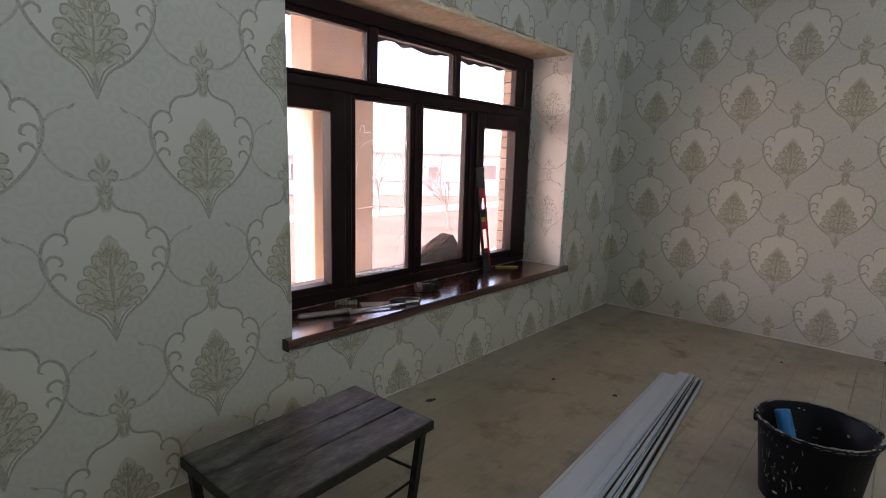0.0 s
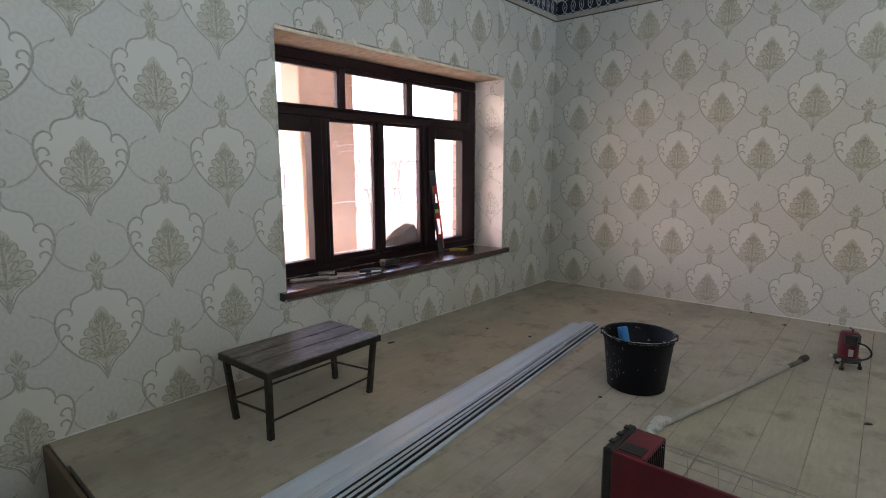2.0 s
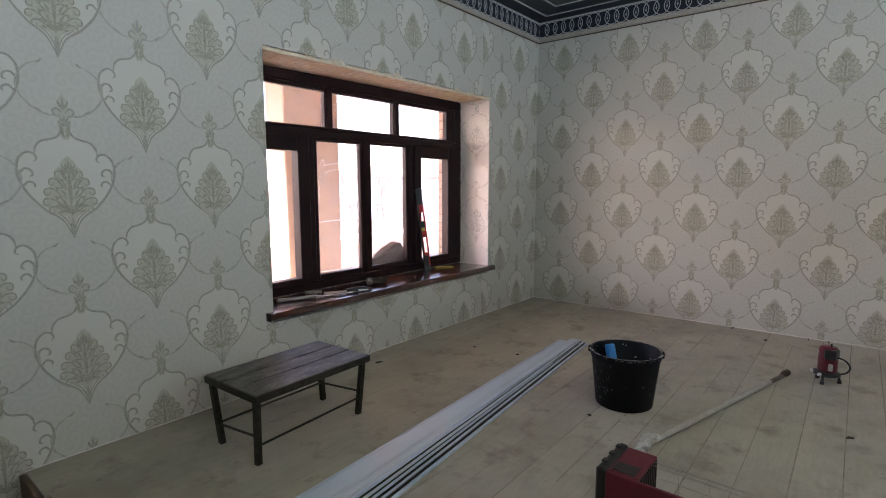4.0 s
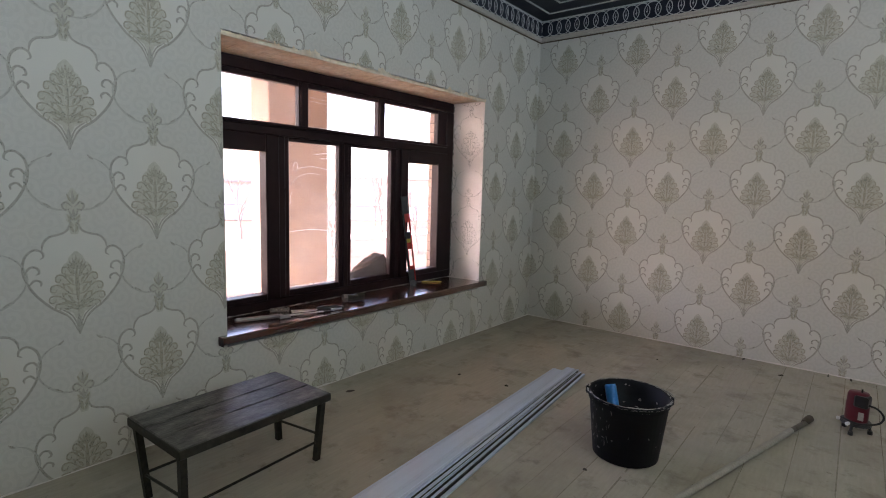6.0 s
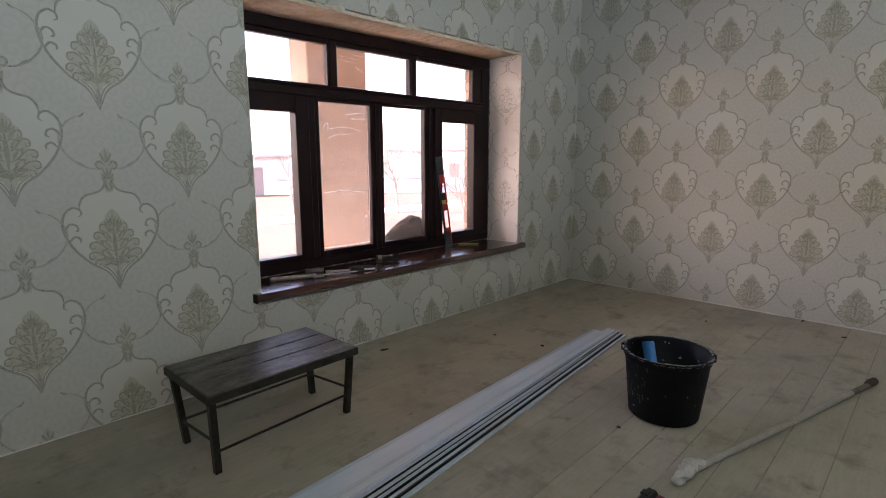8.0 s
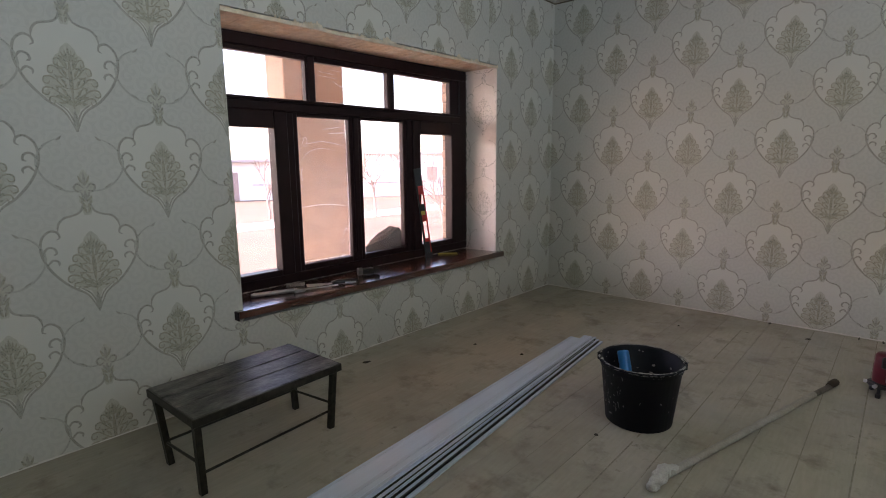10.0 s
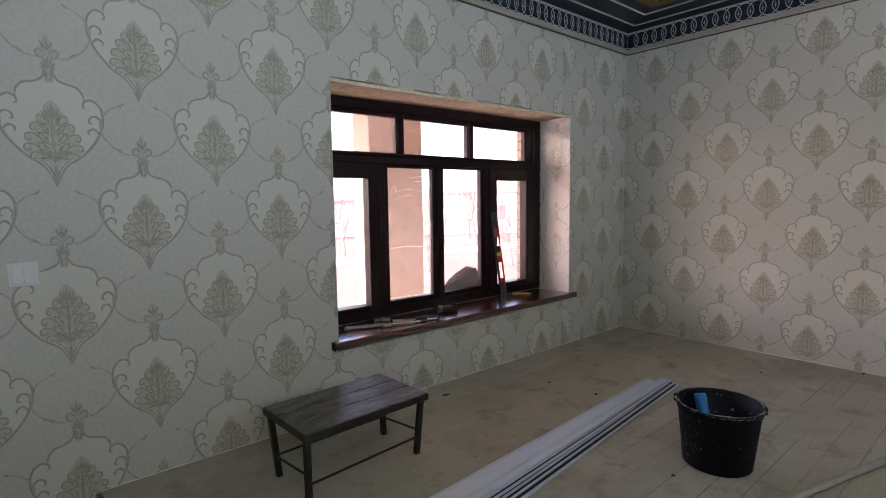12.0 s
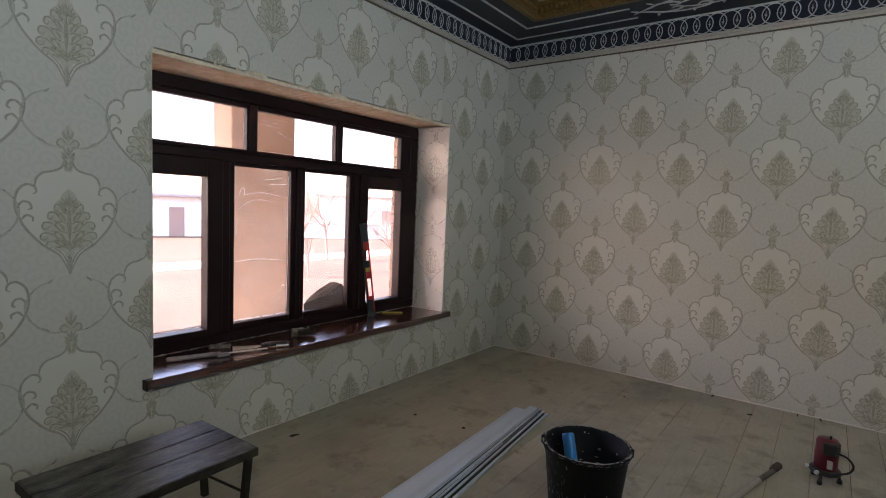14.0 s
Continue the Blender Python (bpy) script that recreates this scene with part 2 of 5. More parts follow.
M_PIPE = mat("pipe_wrap", (0.47, 0.445, 0.41), 0.75, second=(0.34, 0.305, 0.265), scale=18, amount=0.7, bump=0.5, bump_scale=120)
M_WOOL = mat("white_wool", (0.60, 0.58, 0.555), 0.9, second=(0.6, 0.6, 0.58), scale=60, bump=0.8, bump_scale=160)
M_RUST = mat("rusty_end", (0.075, 0.052, 0.036), 0.8, second=(0.04, 0.03, 0.022), scale=40, bump=0.4)
M_RED = mat("red_enamel", (0.16, 0.009, 0.024), 0.45, second=(0.10, 0.007, 0.016), scale=9, bump=0.03)
M_BLACK = mat("black_trim", (0.012, 0.012, 0.014), 0.4, second=(0.022, 0.022, 0.024), scale=12, bump=0.05)
M_WIRE = mat("steel_wire", (0.42, 0.40, 0.37), 0.4, metal=0.8, scale=30)
M_STEEL = mat("worn_steel", (0.68, 0.645, 0.645), 0.40, metal=0.3, second=(0.34, 0.31, 0.30), scale=40, amount=0.8, bump=0.3)
M_TOOL = mat("dusty_tool", (0.36, 0.33, 0.335), 0.45, metal=0.3, second=(0.18, 0.165, 0.165), scale=40, amount=0.8, bump=0.3)
M_LEVELRED = mat("level_red", (0.62, 0.035, 0.025), 0.4, second=(0.28, 0.015, 0.012), scale=20)
M_YELLOW = mat("yellow_paint", (0.55, 0.42, 0.06), 0.5, second=(0.40, 0.30, 0.05), scale=30)
M_WHITE = mat("white_plastic", (0.78, 0.79, 0.80), 0.35, second=(0.72, 0.73, 0.74), scale=8, fine=0.05)
M_BRICK = mat("brick", (0.50, 0.37, 0.30), 0.85, second=(0.42, 0.29, 0.22), scale=14, bump=0.4, rand=0.15)
M_MORTAR = mat("mortar", (0.20, 0.16, 0.135), 0.9, second=(0.15, 0.12, 0.10), scale=20, bump=0.5)
M_PILLAR = mat("tan_plaster", (0.42, 0.30, 0.225), 0.85, second=(0.36, 0.25, 0.185), scale=2.5, amount=0.5, bump=0.2, bump_scale=80, fine=0.1)
M_SOIL = mat("dry_soil", (0.135, 0.086, 0.058), 0.95, second=(0.085, 0.052, 0.034), scale=0.55, amount=0.85, bump=0.4, bump_scale=7)
M_PATH = mat("concrete_path", (0.42, 0.395, 0.37), 0.9, second=(0.34, 0.32, 0.295), scale=2, bump=0.2)
# pale concrete of the unseen floor that bounces light upward
M_BOUNCE = mat("bounce_concrete", (0.74, 0.65, 0.535), 0.9, second=(0.64, 0.56, 0.45), scale=2, bump=0.2)
M_WHITEWASH = mat("whitewash", (0.80, 0.78, 0.74), 0.85, second=(0.68, 0.65, 0.60), scale=0.8, bump=0.2)
M_FASCIA = mat("torn_fascia", (0.66, 0.50, 0.45), 0.8, second=(0.52, 0.38, 0.33), scale=3)
M_ROOF = mat("roof_sheet", (0.46, 0.43, 0.42), 0.7, second=(0.36, 0.33, 0.32), scale=2)
M_DOOR = mat("door_brown", (0.36, 0.26, 0.22), 0.6, second=(0.28, 0.19, 0.16), scale=3)
M_BARK = mat("bark", (0.34, 0.25, 0.20), 0.9, second=(0.24, 0.17, 0.135), scale=10, bump=0.5)
M_STONE = mat("stone", (0.15, 0.112, 0.092), 0.85, second=(0.06, 0.045, 0.038), scale=9, amount=0.8, bump=0.6, bump_scale=30)
M_DEBRIS = mat("debris", (0.05, 0.045, 0.04), 0.8, second=(0.12, 0.09, 0.06), scale=30)


def glass_material(name, stretch, lo, hi, haze0, haze1):
    """Clear glass with dust, or with streaks of film, that scatter some light."""
    m = bpy.data.materials.new(name)
    m.use_nodes = True
    nt = m.node_tree
    nt.nodes.clear()
    out = nt.nodes.new("ShaderNodeOutputMaterial")
    tr = nt.nodes.new("ShaderNodeBsdfTransparent")
    tr.inputs[0].default_value = (0.96, 0.96, 0.95, 1)
    gl = nt.nodes.new("ShaderNodeBsdfGlossy")
    gl.inputs["Roughness"].default_value = 0.03
    di = nt.nodes.new("ShaderNodeMixShader")
    for k, kind in enumerate(("ShaderNodeBsdfDiffuse", "ShaderNodeBsdfTranslucent")):
        n = nt.nodes.new(kind)
        n.inputs[0].default_value = (0.78, 0.74, 0.71, 1)
        nt.links.new(n.outputs[0], di.inputs[1 + k])
    mx = nt.nodes.new("ShaderNodeMixShader")
    mx.inputs[0].default_value = 0.03
    nt.links.new(tr.outputs[0], mx.inputs[1])
    nt.links.new(gl.outputs[0], mx.inputs[2])
    co = nt.nodes.new("ShaderNodeTexCoord")
    no = nt.nodes.new("ShaderNodeTexNoise")
    no.inputs["Scale"].default_value = 6
    no.inputs["Detail"].default_value = 8
    mp = nt.nodes.new("ShaderNodeMapping")
    mp.inputs["Scale"].default_value = stretch
    nt.links.new(co.outputs["Object"], mp.inputs[0])
    nt.links.new(mp.outputs[0], no.inputs["Vector"])
    mr = nt.nodes.new("ShaderNodeMapRange")
    mr.inputs[1].default_value, mr.inputs[2].default_value = lo, hi
    mr.inputs[3].default_value, mr.inputs[4].default_value = haze0, haze1
    nt.links.new(no.outputs["Fac"], mr.inputs[0])
    m2 = nt.nodes.new("ShaderNodeMixShader")
    nt.links.new(mr.outputs[0], m2.inputs[0])
    nt.links.new(mx.outputs[0], m2.inputs[1])
    nt.links.new(di.outputs[0], m2.inputs[2])
    nt.links.new(m2.outputs[0], out.inputs[0])
    return m


M_GLASS = glass_material("window_glass", (1, 1, 1), 0.42, 0.8, 0.012, 0.06)
M_FILMED = glass_material("filmed_glass", (1.0, 1.0, 1.6), 0.44, 0.85, 0.06, 0.24)
M_CREASE = glass_material("film_crease", (9.0, 9.0, 9.0), 0.35, 0.65, 0.30, 0.75)


# ---- mesh tools ----
def part(name, bm, material, parent=None, label="", smooth=False):
    """Links a bmesh (or a mesh) as one object, under a thing or a part."""
    if isinstance(bm, bmesh.types.BMesh):
        me = bpy.data.meshes.new(name)
        bm.normal_update()
        bm.to_mesh(me)
        bm.free()
        me.materials.append(material)
        if smooth:
            for p in me.polygons:
                p.use_smooth = True
    else:
        me = bm
    ob = new(name, me)
    if parent is not None:
        ob.parent = parent
    if label:
        tagged(ob, label)
    return ob


def thing(name, x, y, z, label, category, group="", rz=0.0):
    ob = new(name)
    ob.empty_display_size = 0.05
    ob.matrix_basis = pose(x, y, z, 0, 0, rz)
    return tagged(ob, label, category, group)


def box(bm, a, b, bevel=0.0, m=None, seg=1):
    """A box from corner a to corner b, with its edges rounded."""
    vs = bmesh.ops.create_cube(bm, size=1)["verts"]
    for v in vs:
        v.co = Vector([a[i] + (v.co[i] + 0.5) * (b[i] - a[i]) for i in range(3)])
    if bevel:
        es = list({e for v in vs for e in v.link_edges})
        vs = list({v for f in bmesh.ops.bevel(bm, geom=es, offset=bevel, segments=seg, affect="EDGES", profile=0.5)["faces"] for v in f.verts} | {v for v in vs if v.is_valid})
    if m is not None:
        bmesh.ops.transform(bm, matrix=m, verts=[v for v in vs if v.is_valid])
    return bm


def nb(a, b, bevel=0.0, m=None):
    return box(bmesh.new(), a, b, bevel, m)


def tube(bm, pts, r, n=8, cap=True):
    """A tube along points; r is one radius or one for each point."""
    pts = [Vector(p) for p in pts]
    rs = r if isinstance(r, (list, tuple)) else [r] * len(pts)
    rings = []
    up = None
    for i, p in enumerate(pts):
        d = (pts[min(i + 1, len(pts) - 1)] - pts[max(i - 1, 0)]).normalized()
        if up is None:
            up = d.orthogonal().normalized()
        up = (up - d * up.dot(d)).normalized()
        side = d.cross(up)
        rings.append([bm.verts.new(p + (up * math.cos(2 * math.pi * k / n) + side * math.sin(2 * math.pi * k / n)) * rs[i]) for k in range(n)])
    for a, b in zip(rings, rings[1:]):
        for k in range(n):
            bm.faces.new((a[k], a[(k + 1) % n], b[(k + 1) % n], b[k]))
    if cap:
        bm.faces.new(rings[0][::-1])
        bm.faces.new(rings[-1])
    return bm


def lathe(bm, profile, n=32, centre=(0, 0, 0)):
    """Turns a profile of (radius, height) round the z axis."""
    rings = []
    for r, z in profile:
        if r < 1e-5:
            rings.append([bm.verts.new((centre[0], centre[1], centre[2] + z))])
        else:
            rings.append([bm.verts.new((centre[0] + r * math.cos(2 * math.pi * k / n), centre[1] + r * math.sin(2 * math.pi * k / n), centre[2] + z)) for k in range(n)])
    for a, b in zip(rings, rings[1:]):
        for k in range(n):
            q = [a[k % len(a)], a[(k + 1) % n % len(a)], b[(k + 1) % n % len(b)], b[k % len(b)]]
            q = list(dict.fromkeys(q))
            if len(q) > 2:
                bm.faces.new(q)
    return bm


def smooth_curve(pts, steps=4):
    """Points along a Catmull-Rom curve."""
    p = [Vector((*q, 0))if len(q) == 2 else Vector(q) for q in pts]
    p = [2 * p[0] - p[1], *p, 2 * p[-1] - p[-2]]
    out = []
    for i in range(1, len(p) - 2):
        a, b, c, d = p[i - 1:i + 3]
        for s in range(steps):
            t = s / steps
            out.append(0.5 * (2 * b + (c - a) * t + (2 * a - 5 * b + 4 * c - d) * t * t + (3 * b - a - 3 * c + d) * t ** 3))
    out.append(p[-2])
    return out


def ribbon(pts, w0, w1=None, taper=True, h=0.0012, low=0.0003):
    """Faces (lists of (u, v, height)) of a raised ribbon along flat points."""
    w1 = w0 if w1 is None else w1
    n = len(pts)
    rows = []
    for i, p in enumerate(pts):
        d = (pts[min(i + 1, n - 1)] - pts[max(i - 1, 0)])
        d = Vector((d.x, d.y)).normalized()
        s = Vector((-d.y, d.x))
        t = i / (n - 1)
        w = (w0 + (w1 - w0) * t) * (min(1, 4 * t + 0.35, 4 * (1 - t) + 0.35) if taper else 1)
        rows.append([(p.x + s.x * w, p.y + s.y * w, low), (p.x, p.y, h), (p.x - s.x * w, p.y - s.y * w, low)])
    out = []
    for a, b in zip(rows, rows[1:]):
        out += [[a[0], b[0], b[1], a[1]], [a[1], b[1], b[2], a[2]]]
    return out


def leaf(x, y, angle, length, width, curl=0.0, h=0.0013):
    """Faces of a pointed leaf from (x, y), its way angle degrees from up, curling by curl degrees."""
    pts = []
    a = angle
    px, py = x, y
    for i in range(6):
        pts.append(Vector((px, py)))
        px += math.sin(radians(a)) * length / 5
        py += math.cos(radians(a)) * length / 5
        a += curl / 5
    out = []
    prof = [0.25, 0.75, 1.0, 0.85, 0.5, 0.05]
    rows = []
    for i, p in enumerate(pts):
        d = (pts[min(i + 1, 5)] - pts[max(i - 1, 0)]).normalized()
        s = Vector((-d.y, d.x)) * width * 0.5 * prof[i]
        rows.append([(p.x + s.x, p.y + s.y, 0.0004), (p.x, p.y, h), (p.x - s.x, p.y - s.y, 0.0004)])
    for q, b in zip(rows, rows[1:]):
        out += [[q[0], b[0], b[1], q[1]], [q[1], b[1], b[2], q[2]]]
    return out


def mirrored(faces):
    return faces + [[(-u, v, h) for u, v, h in f[::-1]] for f in faces]


# ---- wallpaper ornament, one repeat with the point of its cartouche at (0, 0) ----
CART = [(0.004, 0.0), (0.029, 0.062), (0.077, 0.101), (0.12, 0.153), (0.142, 0.199), (0.149, 0.238), (0.143, 0.276), (0.122, 0.300), (0.097, 0.306),
        (0.089, 0.326), (0.072, 0.345), (0.045, 0.353), (0.022, 0.366), (0.012, 0.39)]
FILL = []
for (xa, ya), (xb, yb) in zip(CART, CART[1:]):
    FILL.append([(-xa, ya, 0.0003), (xa, ya, 0.0003), (xb, yb, 0.0003), (-xb, yb, 0.0003)])
OUTLINE = mirrored(
    ribbon(smooth_curve([(0, -0.004), (0.029, 0.062), (0.077, 0.101), (0.12, 0.153), (0.142, 0.199), (0.15, 0.238), (0.143, 0.28), (0.12, 0.303), (0.098, 0.298), (0.092, 0.280), (0.102, 0.272)]), 0.0043, 0.0038)
    + ribbon(smooth_curve([(0.147, 0.222), (0.131, 0.246), (0.112, 0.243), (0.106, 0.226), (0.116, 0.220)], 3), 0.004, 0.0036)
    + ribbon(smooth_curve([(0.136, 0.184), (0.12, 0.202), (0.103, 0.194), (0.104, 0.180)], 3), 0.004, 0.0036)
    + ribbon(smooth_curve([(0.096, 0.298), (0.091, 0.325), (0.073, 0.345), (0.046, 0.352), (0.023, 0.364), (0.012, 0.388), (0.011, 0.415)], 3), 0.004, 0.0036)
    + ribbon(smooth_curve([(0.0, 0.016), (0.02, 0.066), (0.052, 0.094)], 3), 0.003, 0.002)
    + ribbon(smooth_curve([(0.004, 0.446), (0.02, 0.462), (0.032, 0.452), (0.024, 0.436), (0.010, 0.440)], 3), 0.004, 0.0034)
    + leaf(0.004, 0.41, 22, 0.030, 0.007) + leaf(0.002, 0.458, 20, 0.030, 0.007) + leaf(0.062, 0.446, 66, 0.03, 0.008, -30) + leaf(0.068, 0.612, 300, 0.026, 0.008, 30))
OUTLINE += leaf(0, 0.455, 0, 0.050, 0.010) + leaf(0, 0.40, 0, 0.04, 0.012) + leaf(0, -0.004, 0, 0.075, 0.02)
TENDRIL = mirrored(ribbon(smooth_curve([(0.014, 0.436), (0.05, 0.438), (0.088, 0.458), (0.122, 0.50), (0.129, 0.548), (0.104, 0.594), (0.066, 0.618)], 3), 0.0036, 0.0032))
DAMASK = []
for z, w, up in ((0.080, 0.076, 0.012), (0.104, 0.094, 0.018), (0.136, 0.088, 0.024), (0.170, 0.070, 0.026), (0.202, 0.048, 0.022)):
    DAMASK += ribbon(smooth_curve([(0.003, z - 0.014), (w * 0.30, z - 0.006), (w * 0.66, z + up), (w * 0.95, z + up), (w, z + up - 0.018), (w * 0.84, z + up - 0.022), (w * 0.76, z + up - 0.010)], 3), 0.0034, 0.0028)
    DAMASK += leaf(w * 0.20, z - 0.006, 12, 0.034, 0.011, 50) + leaf(w * 0.50, z + up * 0.6, -4, 0.022, 0.009, 60) + leaf(w * 0.34, z - 0.006, 104, 0.024, 0.009, -50)
for a, l in ((18, 0.052), (38, 0.050), (60, 0.044)):
    DAMASK += leaf(0.003, 0.216, a, l * 0.85, 0.010, -20)
for z, a, l in ((0.064, 44, 0.034), (0.080, 60, 0.046)):
    DAMASK += leaf(0.003, z, a, l, 0.010, 28) + leaf(0.003, z + 0.008, a - 14, l * 0.7, 0.007, 20)
DAMASK = [[(u * 0.88, v * 0.96 + 0.022, h) for u, v, h in f] for f in mirrored(DAMASK)]
GROUND = []
BLOOM = [(0.003, 0.022), (0.014, 0.040), (0.020, 0.056), (0.046, 0.066), (0.076, 0.082), (0.090, 0.096), (0.092, 0.112), (0.076, 0.122), (0.088, 0.134), (0.092, 0.150), (0.080, 0.164), (0.066, 0.168),
         (0.072, 0.184), (0.066, 0.200), (0.050, 0.206), (0.052, 0.222), (0.040, 0.238), (0.030, 0.244), (0.024, 0.262), (0.004, 0.282)]
KNOT = [(0.010, 0.352), (0.017, 0.372), (0.012, 0.386), (0.022, 0.400), (0.020, 0.418), (0.012, 0.426), (0.030, 0.438), (0.034, 0.452), (0.026, 0.466), (0.014, 0.470), (0.018, 0.486), (0.003, 0.512)]
for outline in ([(a * 0.88, b * 0.96 + 0.022) for a, b in BLOOM], KNOT):
    for (xa, ya), (xb, yb) in zip(outline, outline[1:]):
        GROUND.append([(-xa, ya, 0.00045), (xa, ya, 0.00045), (xb, yb, 0.00045), (-xb, yb, 0.00045)])
for z, a, l in ((0.358, 24, 0.034), (0.378, 34, 0.032), (0.398, 44, 0.030), (0.462, 34, 0.034)):
    DAMASK += leaf(0.002, z, a, l, 0.010, -16) + leaf(-0.002, z, -a, l, 0.010, 16)
DAMASK += leaf(0, 0.110, 0, 0.145, 0.014) + leaf(0, 0.232, 0, 0.048, 0.012) + leaf(0, 0.075, 0, 0.05, 0.009)


def clip(poly, axis, limit, keep_less):
    out = []
    for i, p in enumerate(poly):
        q = poly[(i + 1) % len(poly)]
        inp = (p[axis] <= limit) if keep_less else (p[axis] >= limit)
        inq = (q[axis] <= limit) if keep_less else (q[axis] >= limit)
        if inp:
            out.append(p)
        if inp != inq:
            t = (limit - p[axis]) / (q[axis] - p[axis])
            out.append(tuple(p[k] + t * (q[k] - p[k]) for k in range(3)))
    return out


def hang_paper(parent, place, sheets, pale=None):
    """The ornament on a wall, in its own colours or all in a pale one. place turns (u, v, height) into the world; sheets: lattice origin and the rectangle it is cut to."""
    for name, faces, material, label in (("cartouche_print", FILL, M_FILL, "plain pale cartouches of the wallpaper"), ("tendril_print", TENDRIL, M_THIN, "thin pale tendrils of the wallpaper"),
                                         ("bloom_print", GROUND, M_BLOOM, "blurred tan ground of the leaf bouquets"), ("damask_print", DAMASK, M_DAMASK, "beige glittering leaf bouquets of the wallpaper"), ("scroll_print", OUTLINE, M_LINE, "taupe glittering scroll outlines of the wallpaper")):
        if pale and name in ("cartouche_print", "bloom_print"):
            continue
        material = pale or material
        verts, polys = [], []
        for (u0, v0), (ua, va, ub, vb) in sheets:
            for i in range(-40, 41):
                cu = u0 + i * 0.269
                if cu < ua - 0.17 or cu > ub + 0.17:
                    continue
                for j in range(-3, 6):
                    cv = v0 + j * 0.645 + (0.3225 if i % 2 else 0.0)
                    if cv < va - 0.66 or cv > vb + 0.02:
                        continue
                    inside = cu - 0.16 > ua and cu + 0.16 < ub and cv - 0.01 > va and cv + 0.63 < vb
                    for f in faces:
                        p = [(cu + a, cv + b, h) for a, b, h in f]
                        if not inside:
                            for axis, limit, less in ((0, ua, False), (0, ub, True), (1, va, False), (1, vb, True)):
                                p = clip(p, axis, limit, less)
                                if len(p) < 3:
                                    break
                        if len(p) > 2:
                            n = len(verts)
                            verts += [place(*q) for q in p]
                            polys.append(list(range(n, n + len(p))))
        me = bpy.data.meshes.new(name)
        me.from_pydata(verts, [], polys)
        me.materials.append(material)
        tagged(part(name, me, material, parent, label), kind="stuff")


# ---- room shell ----
H = 2.39          # underside of the dark ceiling border
LOW = -0.35       # lower floor by the entrance
X1, Y0 = 4.2, -6.6
W0, W1 = -2.68, -0.75   # window opening
S0, S1 = 0.36, 1.67
EDGE = -3.71

bm = bmesh.new()
box(bm, (-0.33, Y0 - 0.3, LOW - 0.1), (0, W0, 2.9))
box(bm, (-0.33, W1, LOW - 0.1), (0, 0.3, 2.9))
box(bm, (-0.33, W0, LOW - 0.1), (0, W1, S0 - 0.03))
box(bm, (-0.33, W0, S1 + 0.012), (0, W1, 2.9))
wall_w = tagged(part("wall_west", bm, M_PAPER), "window wall papered in pale grey-green damask wallpaper", "wall", kind="structure")
wall_n = tagged(part("wall_north", nb((-0.33, 0, LOW - 0.1), (X1 + 0.3, 0.3, 2.9)), M_PAPER), "plain wall papered in pale grey damask wallpaper", "wall", kind="structure")
# unseen wall; its opening is assumed, to hold the fill lamp
bm = bmesh.new()
box(bm, (X1, Y0, LOW - 0.1), (X1 + 0.3, -4.8, 2.9))
box(bm, (X1, -1.6, LOW - 0.1), (X1 + 0.3, 0, 2.9))
box(bm, (X1, -4.8, LOW - 0.1), (X1 + 0.3, -1.6, 0.7))
box(bm, (X1, -4.8, 2.3), (X1 + 0.3, -1.6, 2.9))
tagged(part("wall_east", bm, M_PAPER), "papered wall with a window opening", "wall", kind="structure")
# out-of-view panel, added to keep blue sky light from the opening
sky_panel = tagged(part("sky_block_panel", nb((X1 + 0.20, -4.8, 0.7), (X1 + 0.22, -1.6, 2.3)), M_WHITEPLASTER), "unseen pale panel added to block sky light in the opening", "window", kind="structure")
tagged(part("wall_south", nb((0, Y0 - 0.3, LOW - 0.1), (X1 + 0.3, Y0, 2.9)), M_PAPER), "plain papered wall", "wall", kind="structure")

SEAM = -0.845
west = lambda u, v, h: (h, u, v)
hang_paper(wall_w, west, [((-2.957, 0.187), (Y0, LOW, W0, 2.23)), ((-2.957, 0.187), (W0, LOW, SEAM, S0 - 0.03)), ((-2.957, 0.187), (W0, S1 + 0.012, SEAM, 2.23)),
                          ((-0.582, 0.245), (SEAM, S1 + 0.012, W1, 2.23)), ((-0.582, 0.245), (SEAM, LOW, W1, S0 - 0.03)), ((-0.582, 0.245), (W1, LOW, 0, 2.23))])
hang_paper(wall_n, lambda u, v, h: (u, -h, v), [((0.512, 0.272), (0, 0, X1, 2.23))])

# reveal linings
bm = bmesh.new()
box(bm, (-0.30, W1 - 0.004, S0 + 0.02), (-0.001, W1 + 0.02, S1 - 0.001))
reveal = tagged(part("window_reveal", bm, M_REVEAL), "rough papered lining of the window reveal, whitened for window light", "reveal", kind="structure")
hang_paper(reveal, lambda u, v, h: (u, W1 - 0.0045 - h, v), [((-0.115, 0.56), (-0.272, S0 + 0.03, -0.002, S1 - 0.012))], M_GLINT)
bm = bmesh.new()
random.seed(31)
pts = [(-0.273 + random.uniform(-0.002, 0.004), W1 - 0.005, 0.39 + k * 0.0135) for k in range(94)]
tube(bm, pts, [random.choice((0.001, 0.002, 0.003, 0.003, 0.006)) for _ in pts], 6)
tagged(part("frame_caulk", bm, M_SEALANT), "ragged dark caulk between window frame and reveal", "sealant", kind="structure")
bm = bmesh.new()
random.seed(5)
N = 160
row_a, row_b = [], []
